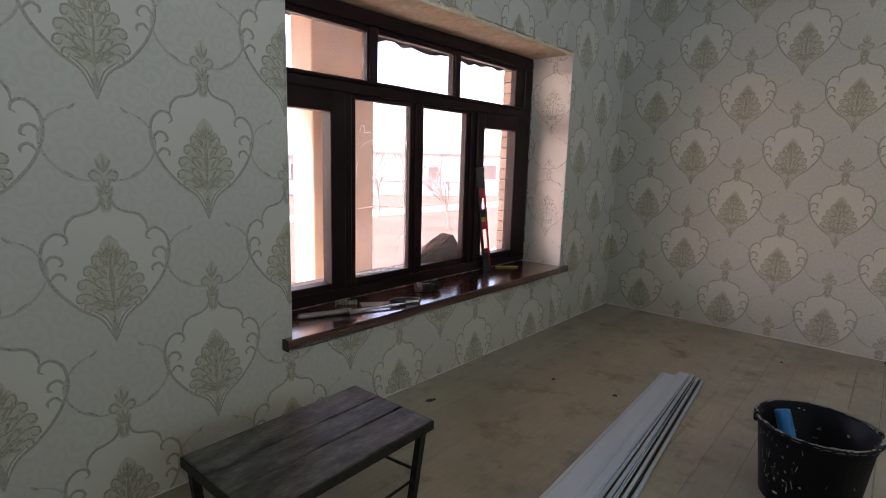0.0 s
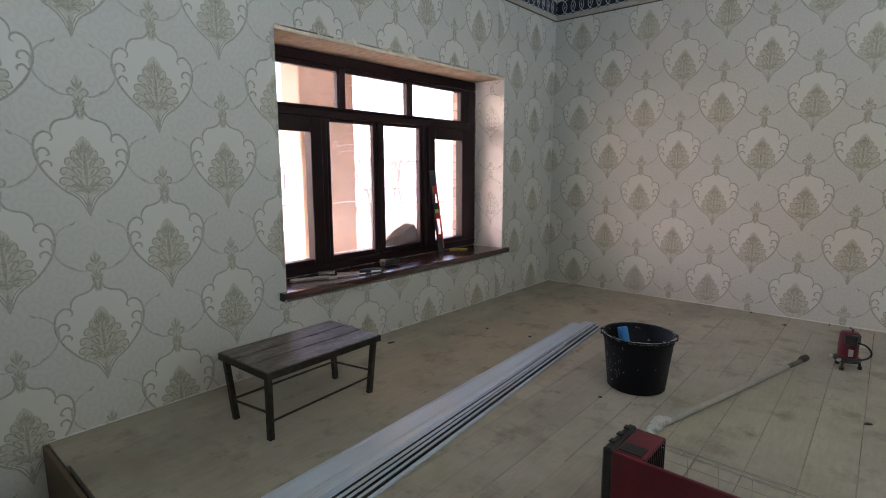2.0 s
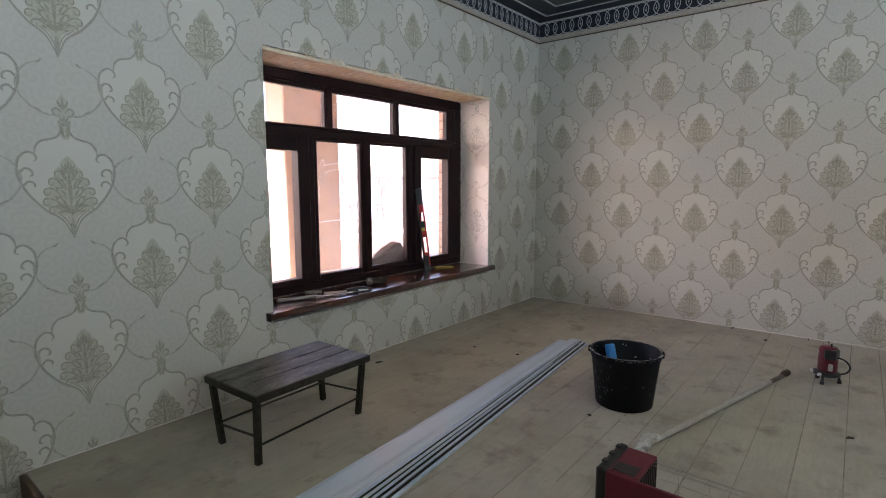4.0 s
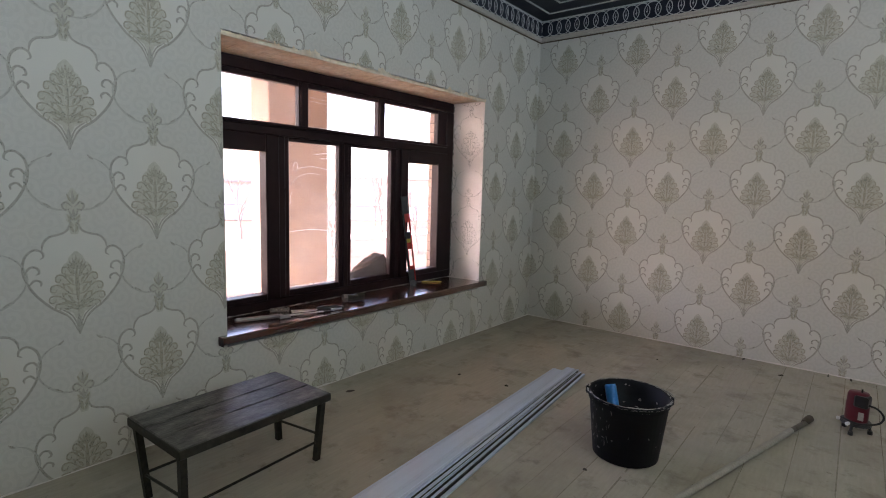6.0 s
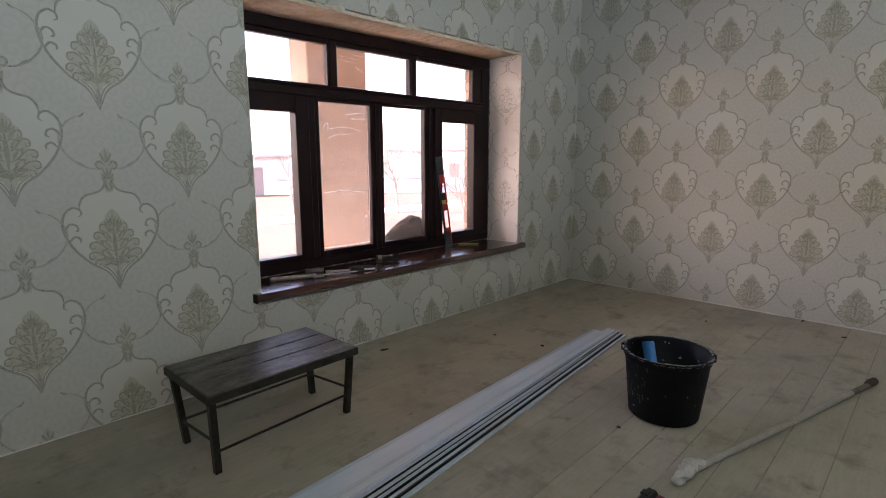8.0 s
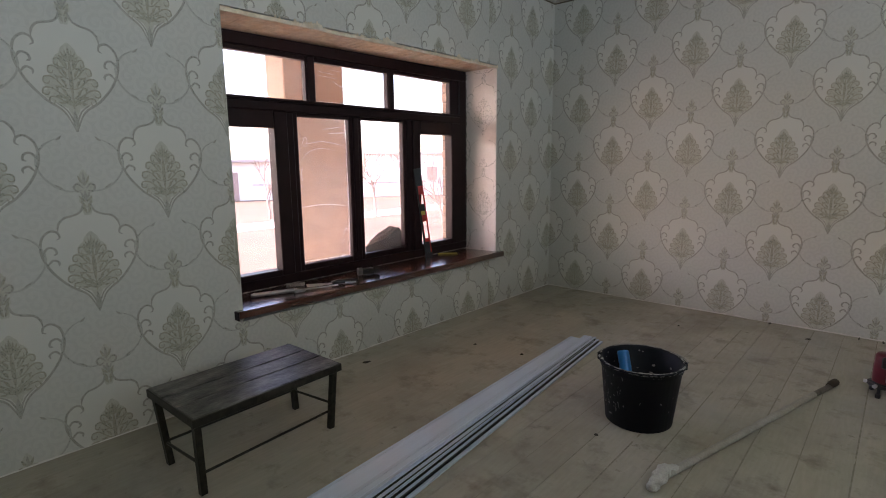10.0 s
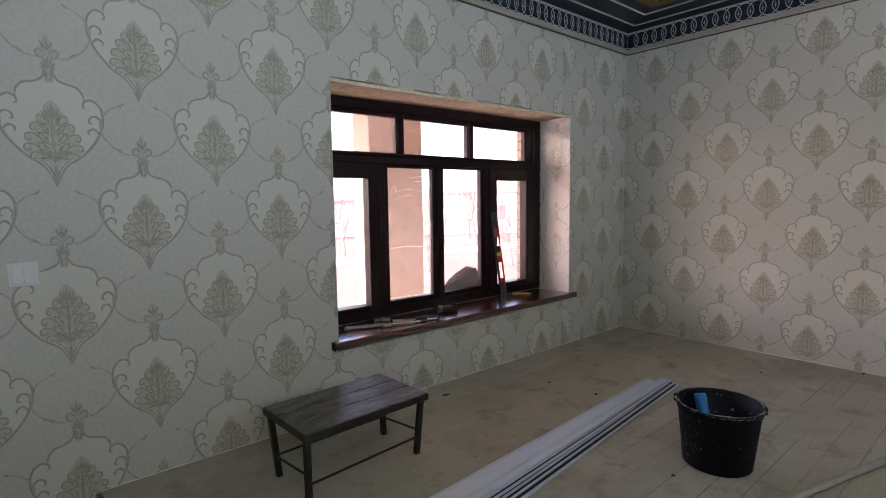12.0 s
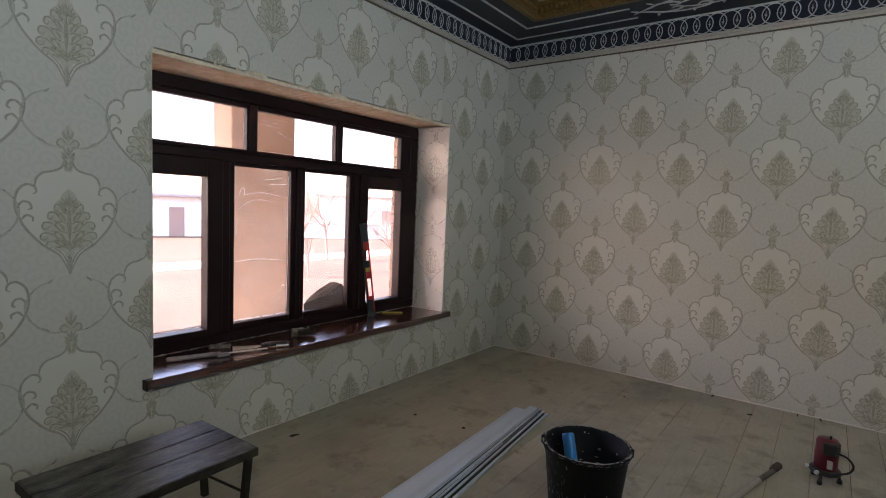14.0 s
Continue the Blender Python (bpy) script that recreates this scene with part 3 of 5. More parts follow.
for k in range(N + 1):
    y = W0 + (W1 - W0) * k / N
    crumb = 0.010 * noise.noise(Vector((y * 9, 0, 0))) + 0.007 * noise.noise(Vector((y * 31, 5, 0)))
    row_a.append(bm.verts.new((0.004 + 0.6 * max(0.0, crumb), y, S1 - 0.004 + crumb)))
    row_b.append(bm.verts.new((-0.30, y, S1 - 0.014 + 0.014 * k / N)))
for k in range(N):
    bm.faces.new((row_a[k], row_a[k + 1], row_b[k + 1], row_b[k]))
bmesh.ops.solidify(bm, geom=bm.faces[:], thickness=-0.015)
prev = None
for k in range(4 * N + 1):
    y = W0 + (W1 - W0) * k / (4 * N)
    n = noise.noise(Vector((y * 6.5, 2, 0))) + 0.5 * noise.noise(Vector((y * 23, 8, 0))) + 0.35 * noise.noise(Vector((y * 90, 3, 0)))
    up = min(0.034, 0.006 + max(0.0, n) * 0.045)
    cur = [bm.verts.new(q) for q in ((0.0035, y, S1 - 0.012 + 0.004 * n), (0.0055 + 0.004 * abs(n), y, S1 - 0.002), (0.0030, y, S1 + up * 0.8), (0.0008, y, S1 + up))]
    if prev:
        for q in range(3):
            bm.faces.new((prev[q], cur[q], cur[q + 1], prev[q + 1]))
    prev = cur
tagged(part("window_soffit", bm, M_SOFFIT), "bare tan plaster soffit with a ragged edge", "soffit", kind="structure")

# ---- cornice and ceiling ----
cornice = tagged(new("cornice"), "navy cornice band with white interlaced rings and cream rail", "cornice", kind="structure")


def strip(name, material, z0, z1, depth, label="", bevel=0.004):
    for a, b in (((0, Y0, z0), (depth, -depth, z1)), ((0, -depth, z0), (X1, 0, z1)), ((X1 - depth, Y0, z0), (X1, -depth, z1)), ((depth, Y0, z0), (X1 - depth, Y0 + depth, z1))):
        part(name, nb(a, b, bevel), material, cornice, label)


# dark strip put in as the shadow under the rail
strip("shadow_strip", M_RAILSHADE, 2.219, 2.227, 0.007, "narrow brown strip for the shade under the rail", 0.0)
strip("rail", M_RAIL, 2.227, 2.247, 0.022, "cream painted rail", 0.006)
strip("rail", M_RAIL, 2.247, 2.264, 0.012, "cream painted rail", 0.003)
strip("band", M_NAVY, 2.264, H - 0.012, 0.008, "navy painted band", 0.0)
strip("upper_rail", M_ORN, H - 0.012, H - 0.002, 0.016, "thin white rail", 0.003)


def flat_faces(bm, faces, place):
    for f in faces:
        bm.faces.new([bm.verts.new(place(*q)) for q in f])


circle = [Vector((0.0562 * math.cos(2 * math.pi * k / 36), 0.0562 * math.sin(2 * math.pi * k / 36))) for k in range(37)]
ring_faces = ribbon(circle, 0.0031, taper=False, h=0.003, low=0.0)
ring_leaf = leaf(0.03725, -0.024, 0, 0.048, 0.0045, 0, 0.003) + leaf(0.03725, -0.010, 50, 0.013, 0.004, -50, 0.003) + leaf(0.03725, -0.010, -50, 0.013, 0.004, 50, 0.003)
bm = bmesh.new()
flat_faces(bm, ring_faces + ring_leaf, lambda u, v, h: (u, -h, v))
ring_mesh = bpy.data.meshes.new("ring")
bm.to_mesh(ring_mesh)
bm.free()
ring_mesh.materials.append(M_ORN)
ZR = 2.3215
x = 0.045
while x < X1 - 0.05:
    r = part("ring", ring_mesh, M_ORN, cornice)
    r.matrix_basis = pose(x, -0.0085, ZR)
    x += 0.0745
y = -0.045
while y > -4.9:
    r = part("ring", ring_mesh, M_ORN, cornice)
    r.matrix_basis = pose(0.0085, y, ZR, 0, 0, 90)
    y -= 0.0745

BW = 0.44
ceiling_border = bmesh.new()
for a, b in (((0, Y0, H), (BW, 0, H + 0.05)), ((BW, -BW, H), (X1, 0, H + 0.05)), ((X1 - BW, Y0, H), (X1, -BW, H + 0.05)), ((BW, Y0, H), (X1 - BW, Y0 + BW, H + 0.05))):
    box(ceiling_border, a, b)
border = tagged(part("ceiling_border", ceiling_border, M_NAVY), "navy painted ceiling border with white lines", "ceiling", kind="structure")
# white lines with the scroll ornament between their ends
BREAK = 1.02
bm = bmesh.new()
for d in (0.133, 0.304):
    for a, b in (((d, -BREAK, H - 0.004), (d + 0.016, -d, H + 0.001)), ((d, -d - 0.016, H - 0.004), (BREAK, -d, H + 0.001)),
                 ((X1 - BREAK, -d - 0.016, H - 0.004), (X1 - d, -d, H + 0.001)), ((d, -4.6, H - 0.004), (d + 0.016, -2.4, H + 0.001))):
        box(bm, a, b)
tagged(part("ceiling_lines", bm, M_ORN, border), "thin white painted lines")


def scroll_ornament():
    f = []
    for s in (1, -1):
        half = []
        half += ribbon(smooth_curve([(-0.46, 0), (-0.40, 0.03 * s), (-0.33, 0.07 * s), (-0.25, 0.065 * s), (-0.22, 0.03 * s), (-0.25, 0.012 * s), (-0.28, 0.03 * s)]), 0.013, 0.010, h=0.004)
        half += ribbon(smooth_curve([(-0.34, 0.07 * s), (-0.22, 0.10 * s), (-0.10, 0.085 * s), (-0.06, 0.04 * s), (-0.10, 0.015 * s), (-0.135, 0.04 * s)]), 0.013, 0.009, h=0.004)
        half += ribbon(smooth_curve([(-0.22, 0.03 * s), (-0.13, 0.06 * s), (0.0, 0.055 * s)]), 0.010, 0.010, h=0.004)
        half += leaf(-0.46, 0.0, -90 + 28 * s, 0.06, 0.022, 20 * s, 0.004) + leaf(-0.36, 0.075 * s, -30 if s > 0 else 210, 0.05, 0.02, 20, 0.004) + leaf(-0.16, 0.09 * s, -20 if s > 0 else 200, 0.05, 0.02, 20, 0.004)
        f += half
    return mirrored(f) + leaf(0, -0.09, 0, 0.18, 0.05, 0, 0.004)


orn = scroll_ornament()
for cx, cy, rz in ((1.52, -0.226, 0), (0.226, -1.52, 90)):
    bm = bmesh.new()
    flat_faces(bm, orn, lambda u, v, h: (u, v, -h))
    o = part("scroll_ornament", bm, M_ORN, border, "white painted scroll ornament")
    o.matrix_basis = pose(cx, cy, H - 0.0005, 0, 0, rz)

gold = tagged(new("ceiling_moulding"), "gilded carved moulding round the raised ceiling", "moulding", kind="structure")
for a, b in (((BW - 0.02, Y0, H - 0.012), (BW + 0.03, -BW, H + 0.10)), ((BW - 0.02, -BW - 0.03, H - 0.012), (X1 - BW, -BW + 0.02, H + 0.10))):
    part("lower_fillet", nb(a, (b[0], b[1], H + 0.016), 0.006), M_GOLD, gold)
    part("frieze", nb((a[0] + 0.012, a[1] + 0.012, H + 0.016), (b[0] - 0.004, b[1] - 0.004, H + 0.075)), M_GOLD, gold)
    part("upper_fillet", nb((a[0] + 0.002, a[1] + 0.002, H + 0.075), (b[0] + 0.01, b[1], H + 0.10), 0.006), M_GOLD, gold)
bead = bmesh.new()
lathe(bead, [(0, -0.012), (0.011, -0.005), (0.012, 0.004), (0, 0.012)], 6)
bead_mesh = bpy.data.meshes.new("bead")
bead.to_mesh(bead_mesh)
bead.free()
bead_mesh.materials.append(M_GOLD)
for k in range(60):
    b = part("bead", bead_mesh, M_GOLD, gold)
    b.matrix_basis = pose(BW + 0.06 + k * 0.034, -BW - 0.03, H + 0.045)
    b = part("bead", bead_mesh, M_GOLD, gold)
    b.matrix_basis = pose(BW + 0.03, -BW - 0.06 - k * 0.034, H + 0.045)
tagged(part("ceiling", nb((-0.2, Y0 - 0.2, H + 0.10), (X1 + 0.2, 0.2, H + 0.5)), M_CEIL), "cream painted raised ceiling", "ceiling", kind="structure")

# ---- window ----
window = tagged(new("window_1"), "dark brown wooden window with three top lights and four panes", "window", kind="structure")
FX0, FX1 = -0.335, -0.275


def bar(name, y0, y1, z0, z1, x0=FX0, x1=FX1, bevel=0.005):
    part(name, nb((x0, y0, z0), (x1, y1, z1), bevel), M_FRAME, window)


bar("frame_rail", W0, W1, 0.386, 0.44)
bar("frame_rail", W0, W1, 1.60, 1.668)
bar("frame_stile", W0, -2.64, 0.44, 1.60)
bar("frame_stile", -0.83, W1, 0.44, 1.60)
bar("transom", -2.64, -0.83, 1.30, 1.345, FX0, FX1 + 0.012)
bar("transom", -2.64, -0.83, 1.345, 1.36, FX0, FX1 + 0.022, 0.003)
for y0, y1 in ((-2.088, -2.04), (-1.500, -1.457)):
    bar("mullion", y0, y1, 1.36, 1.60)
for y0, y1 in ((-2.235, -2.19), (-1.352, -1.31), (-1.790, -1.755)):
    bar("mullion", y0, y1, 0.44, 1.30)


def sash(name, y0, y1, z0, z1, gy0, gy1, gz0, gz1, x0, x1, label, glass=None):
    """A sash from (y0, z0) to (y1, z1) round a pane from (gy0, gz0) to (gy1, gz1)."""
    s = part(name, nb((x0, y0, z0), (x1, gy0, z1), 0.004), M_FRAME, window, label)
    part("stile", nb((x0, gy1, z0), (x1, y1, z1), 0.004), M_FRAME, s)
    part("rail", nb((x0, gy0, z0), (x1, gy1, gz0), 0.004), M_FRAME, s)
    part("rail", nb((x0, gy0, gz1), (x1, gy1, z1), 0.004), M_FRAME, s)
    g = part("pane", nb((-0.312, gy0 - 0.004, gz0 - 0.004), (-0.308, gy1 + 0.004, gz1 + 0.004)), glass or M_GLASS, s, "dusty clear glass pane")
    g.visible_shadow = False
    return s


sash("top_light", -2.64, -2.088, 1.36, 1.60, -2.62, -2.095, 1.366, 1.575, -0.325, -0.285, "dark brown fixed top light", M_FILMED)
filmed_top = sash("top_light", -2.04, -1.500, 1.36, 1.60, -2.034, -1.506, 1.366, 1.575, -0.325, -0.285, "dark brown fixed top light")
sash("top_light", -1.457, -0.83, 1.36, 1.60, -1.451, -0.920, 1.366, 1.578, -0.325, -0.285, "dark brown fixed top light")
sash("casement", -2.64, -2.235, 0.44, 1.30, -2.62, -2.312, 0.474, 1.214, -0.33, -0.262, "dark brown opening casement")
filmed = sash("fixed_light", -2.19, -1.790, 0.44, 1.30, -2.160, -1.820, 0.474, 1.280, -0.325, -0.285, "dark brown fixed light", M_FILMED)
sash("fixed_light", -1.755, -1.352, 0.44, 1.30, -1.724, -1.385, 0.474, 1.284, -0.325, -0.285, "dark brown fixed light")
sash("casement", -1.31, -0.83, 0.44, 1.30, -1.243, -0.928, 0.476, 1.216, -0.33, -0.262, "dark brown opening casement")



def crease(sash_part, y0, y1, z0, z1, pts, w):
    """A wrinkle of the protective film, by shares of the pane from its upper corner."""
    bm = bmesh.new()
    line = smooth_curve([(y0 + (y1 - y0) * a, z1 - (z1 - z0) * b) for a, b in pts], 5)
    flat_faces(bm, ribbon(line, w, h=0.0016, low=0.0004), lambda u, v, h: (-0.308 + h, u, v))
    part("film_crease", bm, M_CREASE, sash_part, "pale crease of the protective film")


for pts, w in (([(0.04, 0.605), (0.45, 0.597), (0.96, 0.618)], 0.0026), ([(0.10, 0.19), (0.15, 0.135), (0.2, 0.15), (0.17, 0.195), (0.12, 0.18)], 0.002), ([(0.2, 0.175), (0.5, 0.158), (0.92, 0.182)], 0.0024),
               ([(0.5, 0.075), (0.72, 0.062), (0.93, 0.05)], 0.002), ([(0.62, 0.10), (0.95, 0.092)], 0.0026), ([(0.03, 0.31), (0.2, 0.235), (0.45, 0.205), (0.75, 0.22)], 0.0014), ([(0.09, 0.33), (0.06, 0.38), (0.08, 0.43)], 0.002),
               ([(0.01, 0.985), (0.5, 0.988), (0.99, 0.985)], 0.0035), ([(0.985, 0.04), (0.98, 0.3), (0.99, 0.6), (0.98, 0.97)], 0.003), ([(0.015, 0.02), (0.02, 0.5), (0.012, 0.97)], 0.0022), ([(0.84, 0.84), (0.90, 0.79), (0.95, 0.80)], 0.003), ([(0.80, 0.90), (0.88, 0.86)], 0.002)):
    crease(filmed, -2.160, -1.820, 0.474, 1.280, pts, w)
for pts, w in (([(0.24, 0.40), (0.34, 0.52), (0.44, 0.58)], 0.003), ([(0.05, 0.2), (0.30, 0.24)], 0.0016), ([(0.04, 0.30), (0.36, 0.34)], 0.0014), ([(0.01, 0.97), (0.45, 0.975)], 0.0025), ([(0.2, 0.12), (0.44, 0.15)], 0.0014)):
    crease(filmed_top, -2.034, -1.506, 1.366, 1.575, pts, w)

# sill board, with a slight bow to its front edge
bm = bmesh.new()
NS = 40
rows = []
for k in range(NS + 1):
    t = k / NS
    y = -2.715 + t * (2.715 - 0.70)
    front = 0.034 + 0.004 * math.sin(t * 9)
    dz = -0.004 * math.sin(t * 3.1) + 0.002 * math.sin(t * 23)
    z0, z1 = 0.349 + dz, 0.386
    back = -0.34 if W0 + 0.002 < y < W1 - 0.006 else 0.002
    rows.append([bm.verts.new(q) for q in ((back, y, z1), (front - 0.006, y, z1), (front, y, z1 - 0.006), (front, y, z0 + 0.006), (front - 0.006, y, z0), (back, y, z0))])
for a, b in zip(rows, rows[1:]):
    for k in range(6):
        bm.faces.new((a[k], a[(k + 1) % 6], b[(k + 1) % 6], b[k]))
bm.faces.new(rows[0])
bm.faces.new(rows[-1][::-1])
bmesh.ops.recalc_face_normals(bm, faces=bm.faces[:])
tagged(part("window_sill", bm, M_SILL), "glossy red-brown wooden window sill board", "sill", kind="structure")
tagged(part("sill_end", nb((0.0, -2.722, 0.346), (0.038, -2.7155, 0.387), 0.002), M_FRAME), "dark cut end of the sill board", "sill", kind="structure")
bm = bmesh.new()
random.seed(8)
pts = [(-0.274 + random.uniform(-0.003, 0.004), -2.66 + k * 0.02, 0.3865) for k in range(95)]
tube(bm, pts, [random.choice((0.001, 0.002, 0.003, 0.005)) for _ in pts], 6)
tagged(part("foam_seam", bm, M_SEALANT), "ragged grey sealant between window frame and sill", "sealant", kind="structure")

# caulk under the sill and the ragged lower edge of the paper
bm = bmesh.new()
random.seed(9)
pts = [(0.004, -2.70 + k * 0.03, 0.347 - 0.004 * math.sin((k / 66) * 3.1) - 0.002) for k in range(66)]
tube(bm, pts, [random.uniform(0.001, 0.004) for _ in pts], 6)
tagged(part("sill_caulk", bm, M_WHITEPLASTER), "thin white bead of caulk under the sill", "caulk", kind="structure")


def ragged_edge(name, place, u0, u1):
    bm = bmesh.new()
    n = int((u1 - u0) / 0.012)
    h = 0.004
    prev = None
    for k in range(n + 1):
        h = min(0.011, max(0.001, h + random.uniform(-0.003, 0.003)))
        u = u0 + (u1 - u0) * k / n
        cur = [bm.verts.new(place(u, v, w)) for v, w in ((0.0, 0.0022), (h * 0.7, 0.0016), (h * 0.7 + 0.001, 0.0004))]
        if prev:
            bm.faces.new((prev[0], cur[0], cur[1], prev[1]))
            bm.faces.new((prev[1], cur[1], cur[2], prev[2]))
        prev = cur
    tagged(part(name, bm, M_WHITEPLASTER), "ragged pale lower edge of the wallpaper", "trim", kind="structure")


ragged_edge("trim_west", lambda u, v, w: (w, u, v), EDGE, 0.0)
ragged_edge("trim_north", lambda u, v, w: (u, -w, v), 0.0, X1)

SCRAPS = [(0.161, -2.115, 0.026, 0.013, 70), (0.429, -1.535, 0.012, 0.007, 60), (0.719, -1.495, 0.016, 0.008, 10), (1.843, -0.228, 0.014, 0.008, 20), (1.62, -0.030, 0.006, 0.028, -10), (2.063, -0.03, 0.004, 0.03, 0), (2.17, -0.03, 0.006, 0.03, 5), (1.39, -2.008, 0.010, 0.006, 0), (1.20, -0.45, 0.007, 0.005, 0), (2.30, -1.55, 0.016, 0.010, 30)]


# ---- outside ----
YARD = -1.5
# floor out of view, added pale to throw light up onto the soffit
tagged(part("bounce_floor", nb((-3.3, -9, YARD - 0.1), (-0.46, 6, -0.35), 0.02), M_BOUNCE), "unseen veranda floor, pale to bounce light onto the soffit", "floor", kind="structure")
tagged(part("ground", nb((-500, -500, YARD - 0.3), (-0.46, 500, YARD)), M_SOIL), "bare dry tan soil of the yard", "ground", kind="structure")
bm = bmesh.new()
box(bm, (-0.45, Y0 - 0.3, YARD - 0.1), (-0.337, -2.62, 3.0))
box(bm, (-0.45, -0.815, YARD - 0.1), (-0.337, 5, 3.0))
box(bm, (-0.45, -2.62, YARD - 0.1), (-0.337, -0.815, 0.36))
box(bm, (-0.45, -2.62, 1.72), (-0.337, -0.815, 3.0))
facade = tagged(part("facade", bm, M_MORTAR), "brick outer face of the house wall", "wall", kind="structure")
brick_bm = nb((-0.056, -0.012, -0.0305), (0.056, 0.012, 0.0305), 0.004)
brick_mesh = bpy.data.meshes.new("brick")
brick_bm.to_mesh(brick_mesh)
brick_bm.free()
brick_mesh.materials.append(M_BRICK)
for k in range(20):
    b = part("brick", brick_mesh, M_BRICK, facade)
    b.matrix_basis = pose(-0.3945 + (0.0015 if k % 2 else -0.0015), -0.811 - (0.002 if k % 3 else 0.0), 0.40 + k * 0.0685)
tagged(part("outer_sill", nb((-0.60, -2.61, 0.36), (-0.337, -0.83, 0.415), 0.006), M_PATH), "rough mortar outer window ledge", "sill", kind="structure")
pillar = thing("veranda_pillar", -2.77, -0.46, -0.35, "tan plastered square veranda pillar", "pillar")
part("shaft", nb((-0.17, -0.345, 0), (0.17, 0.40, 2.9), 0.012), M_PILLAR, pillar)
roof = thing("veranda_roof", -1.9, 0, 2.55, "boarded veranda roof with a ragged eave", "roof")
part("deck", nb((-1.6, -9, 0), (1.5, 6, 0.12)), M_PILLAR, roof)
bm = bmesh.new()
random.seed(3)
prev = None
for k in range(101):
    y = -9 + 15 * k / 100
    z = -0.08 + random.uniform(-0.035, 0.03)
    cur = (bm.verts.new((-1.6, y, 0.13)), bm.verts.new((-1.6, y, z)))
    if prev:
        bm.faces.new((prev[0], cur[0], cur[1], prev[1]))
    prev = cur
bmesh.ops.solidify(bm, geom=bm.faces[:], thickness=0.03)
part("fascia", bm, M_FASCIA, roof, "torn fascia board")

bm = bmesh.new()
for q in ((0.03, -0.20, 0.0), (0.02, -0.19, 0.085), (0.055, -0.075, 0.0), (0.05, -0.065, 0.125), (-0.02, -0.03, 0.165), (0.03, 0.05, 0.188), (-0.03, 0.08, 0.205), (0.045, 0.105, 0.198),
          (0.06, 0.135, 0.13), (0.05, 0.145, 0.0), (-0.08, 0.13, 0.0), (-0.07, 0.12, 0.15), (-0.10, -0.05, 0.0), (-0.08, -0.06, 0.10)):
    bm.verts.new(q)
bmesh.ops.convex_hull(bm, input=bm.verts[:])
bmesh.ops.subdivide_edges(bm, edges=bm.edges[:], cuts=3, use_grid_fill=True)
for v in bm.verts:
    v.co += Vector((noise.noise(v.co * 30), noise.noise(v.co * 30 + Vector((7, 0, 0))), noise.noise(v.co * 24 + Vector((0, 9, 0))) * (1 if v.co.z > 0.01 else 0))) * 0.006
bmesh.ops.scale(bm, vec=(1, 1, 0.88), verts=bm.verts[:])
stone = part("stone", bm, M_STONE)
stone.matrix_basis = pose(-0.45, -1.425, 0.415, 0, 0, 4)
tagged(stone, "brown rough stone lying on the outer window ledge", "stone")


def bare_tree(x, y, h, seed, spread=0.5):
    rnd = random.Random(seed)
    t = thing("bare_tree", x, y, YARD, "leafless young tree with thin upright branches", "tree", "bare trees of the yard")
    trunk, crown = bmesh.new(), bmesh.new()

    def grow(bm, p, d, length, r, level):
        pts, rs = [p], [r]
        for k in range(5):
            d = (d + Vector((rnd.uniform(-1, 1), rnd.uniform(-1, 1), rnd.uniform(-0.2, 0.6))) * 0.16).normalized()
            pts.append(pts[-1] + d * length / 5)
            rs.append(r * (1 - 0.13 * (k + 1)))
        tube(bm, pts, rs, 5, False)
        if level < 3:
            for k in range(4 if level else 6):
                q = pts[rnd.randint(2, 5)]
                a = rnd.uniform(0, 6.28)
                nd = (d + Vector((math.cos(a), math.sin(a), 0.2)) * spread * rnd.uniform(0.7, 1.5)).normalized()
                grow(crown, q, nd, length * rnd.uniform(0.5, 0.75), r * 0.5, level + 1)

    grow(trunk, Vector((0, 0, -0.05)), Vector((0, 0, 1)), h * 0.42, h * 0.016, 0)
    part("trunk", trunk, M_BARK, t)
    part("crown", crown, M_BARK, t)
    return t


EYE = Vector((2.12, -3.61))
FAR = 1.33


def out(x, y):
    return EYE.x + (x - EYE.x) * FAR, EYE.y + (y - EYE.y) * FAR


for x, y, h, seed in ((-6.9, 3.3, 3.5, 1), (-9.6, 5.2, 4.5, 2), (-7.8, 7.4, 4.0, 7), (-12.5, 10.5, 5.0, 9), (-14.0, 5.4, 4.2, 12), (-11.5, 8.0, 4.5, 21), (-8.6, 4.9, 2.2, 33), (-16.0, 13.5, 4.6, 41), (-23.0, 5.2, 4.2, 52)):
    bare_tree(*out(x, y), h, seed)
a, b = out(-13.2, 0)[0], out(-11.6, 0)[0]
tagged(part("garden_path", nb((a, -60, YARD - 0.01), (b, 90, YARD + 0.012), 0.004), M_PATH), "pale concrete path across the yard", "path", kind="structure")


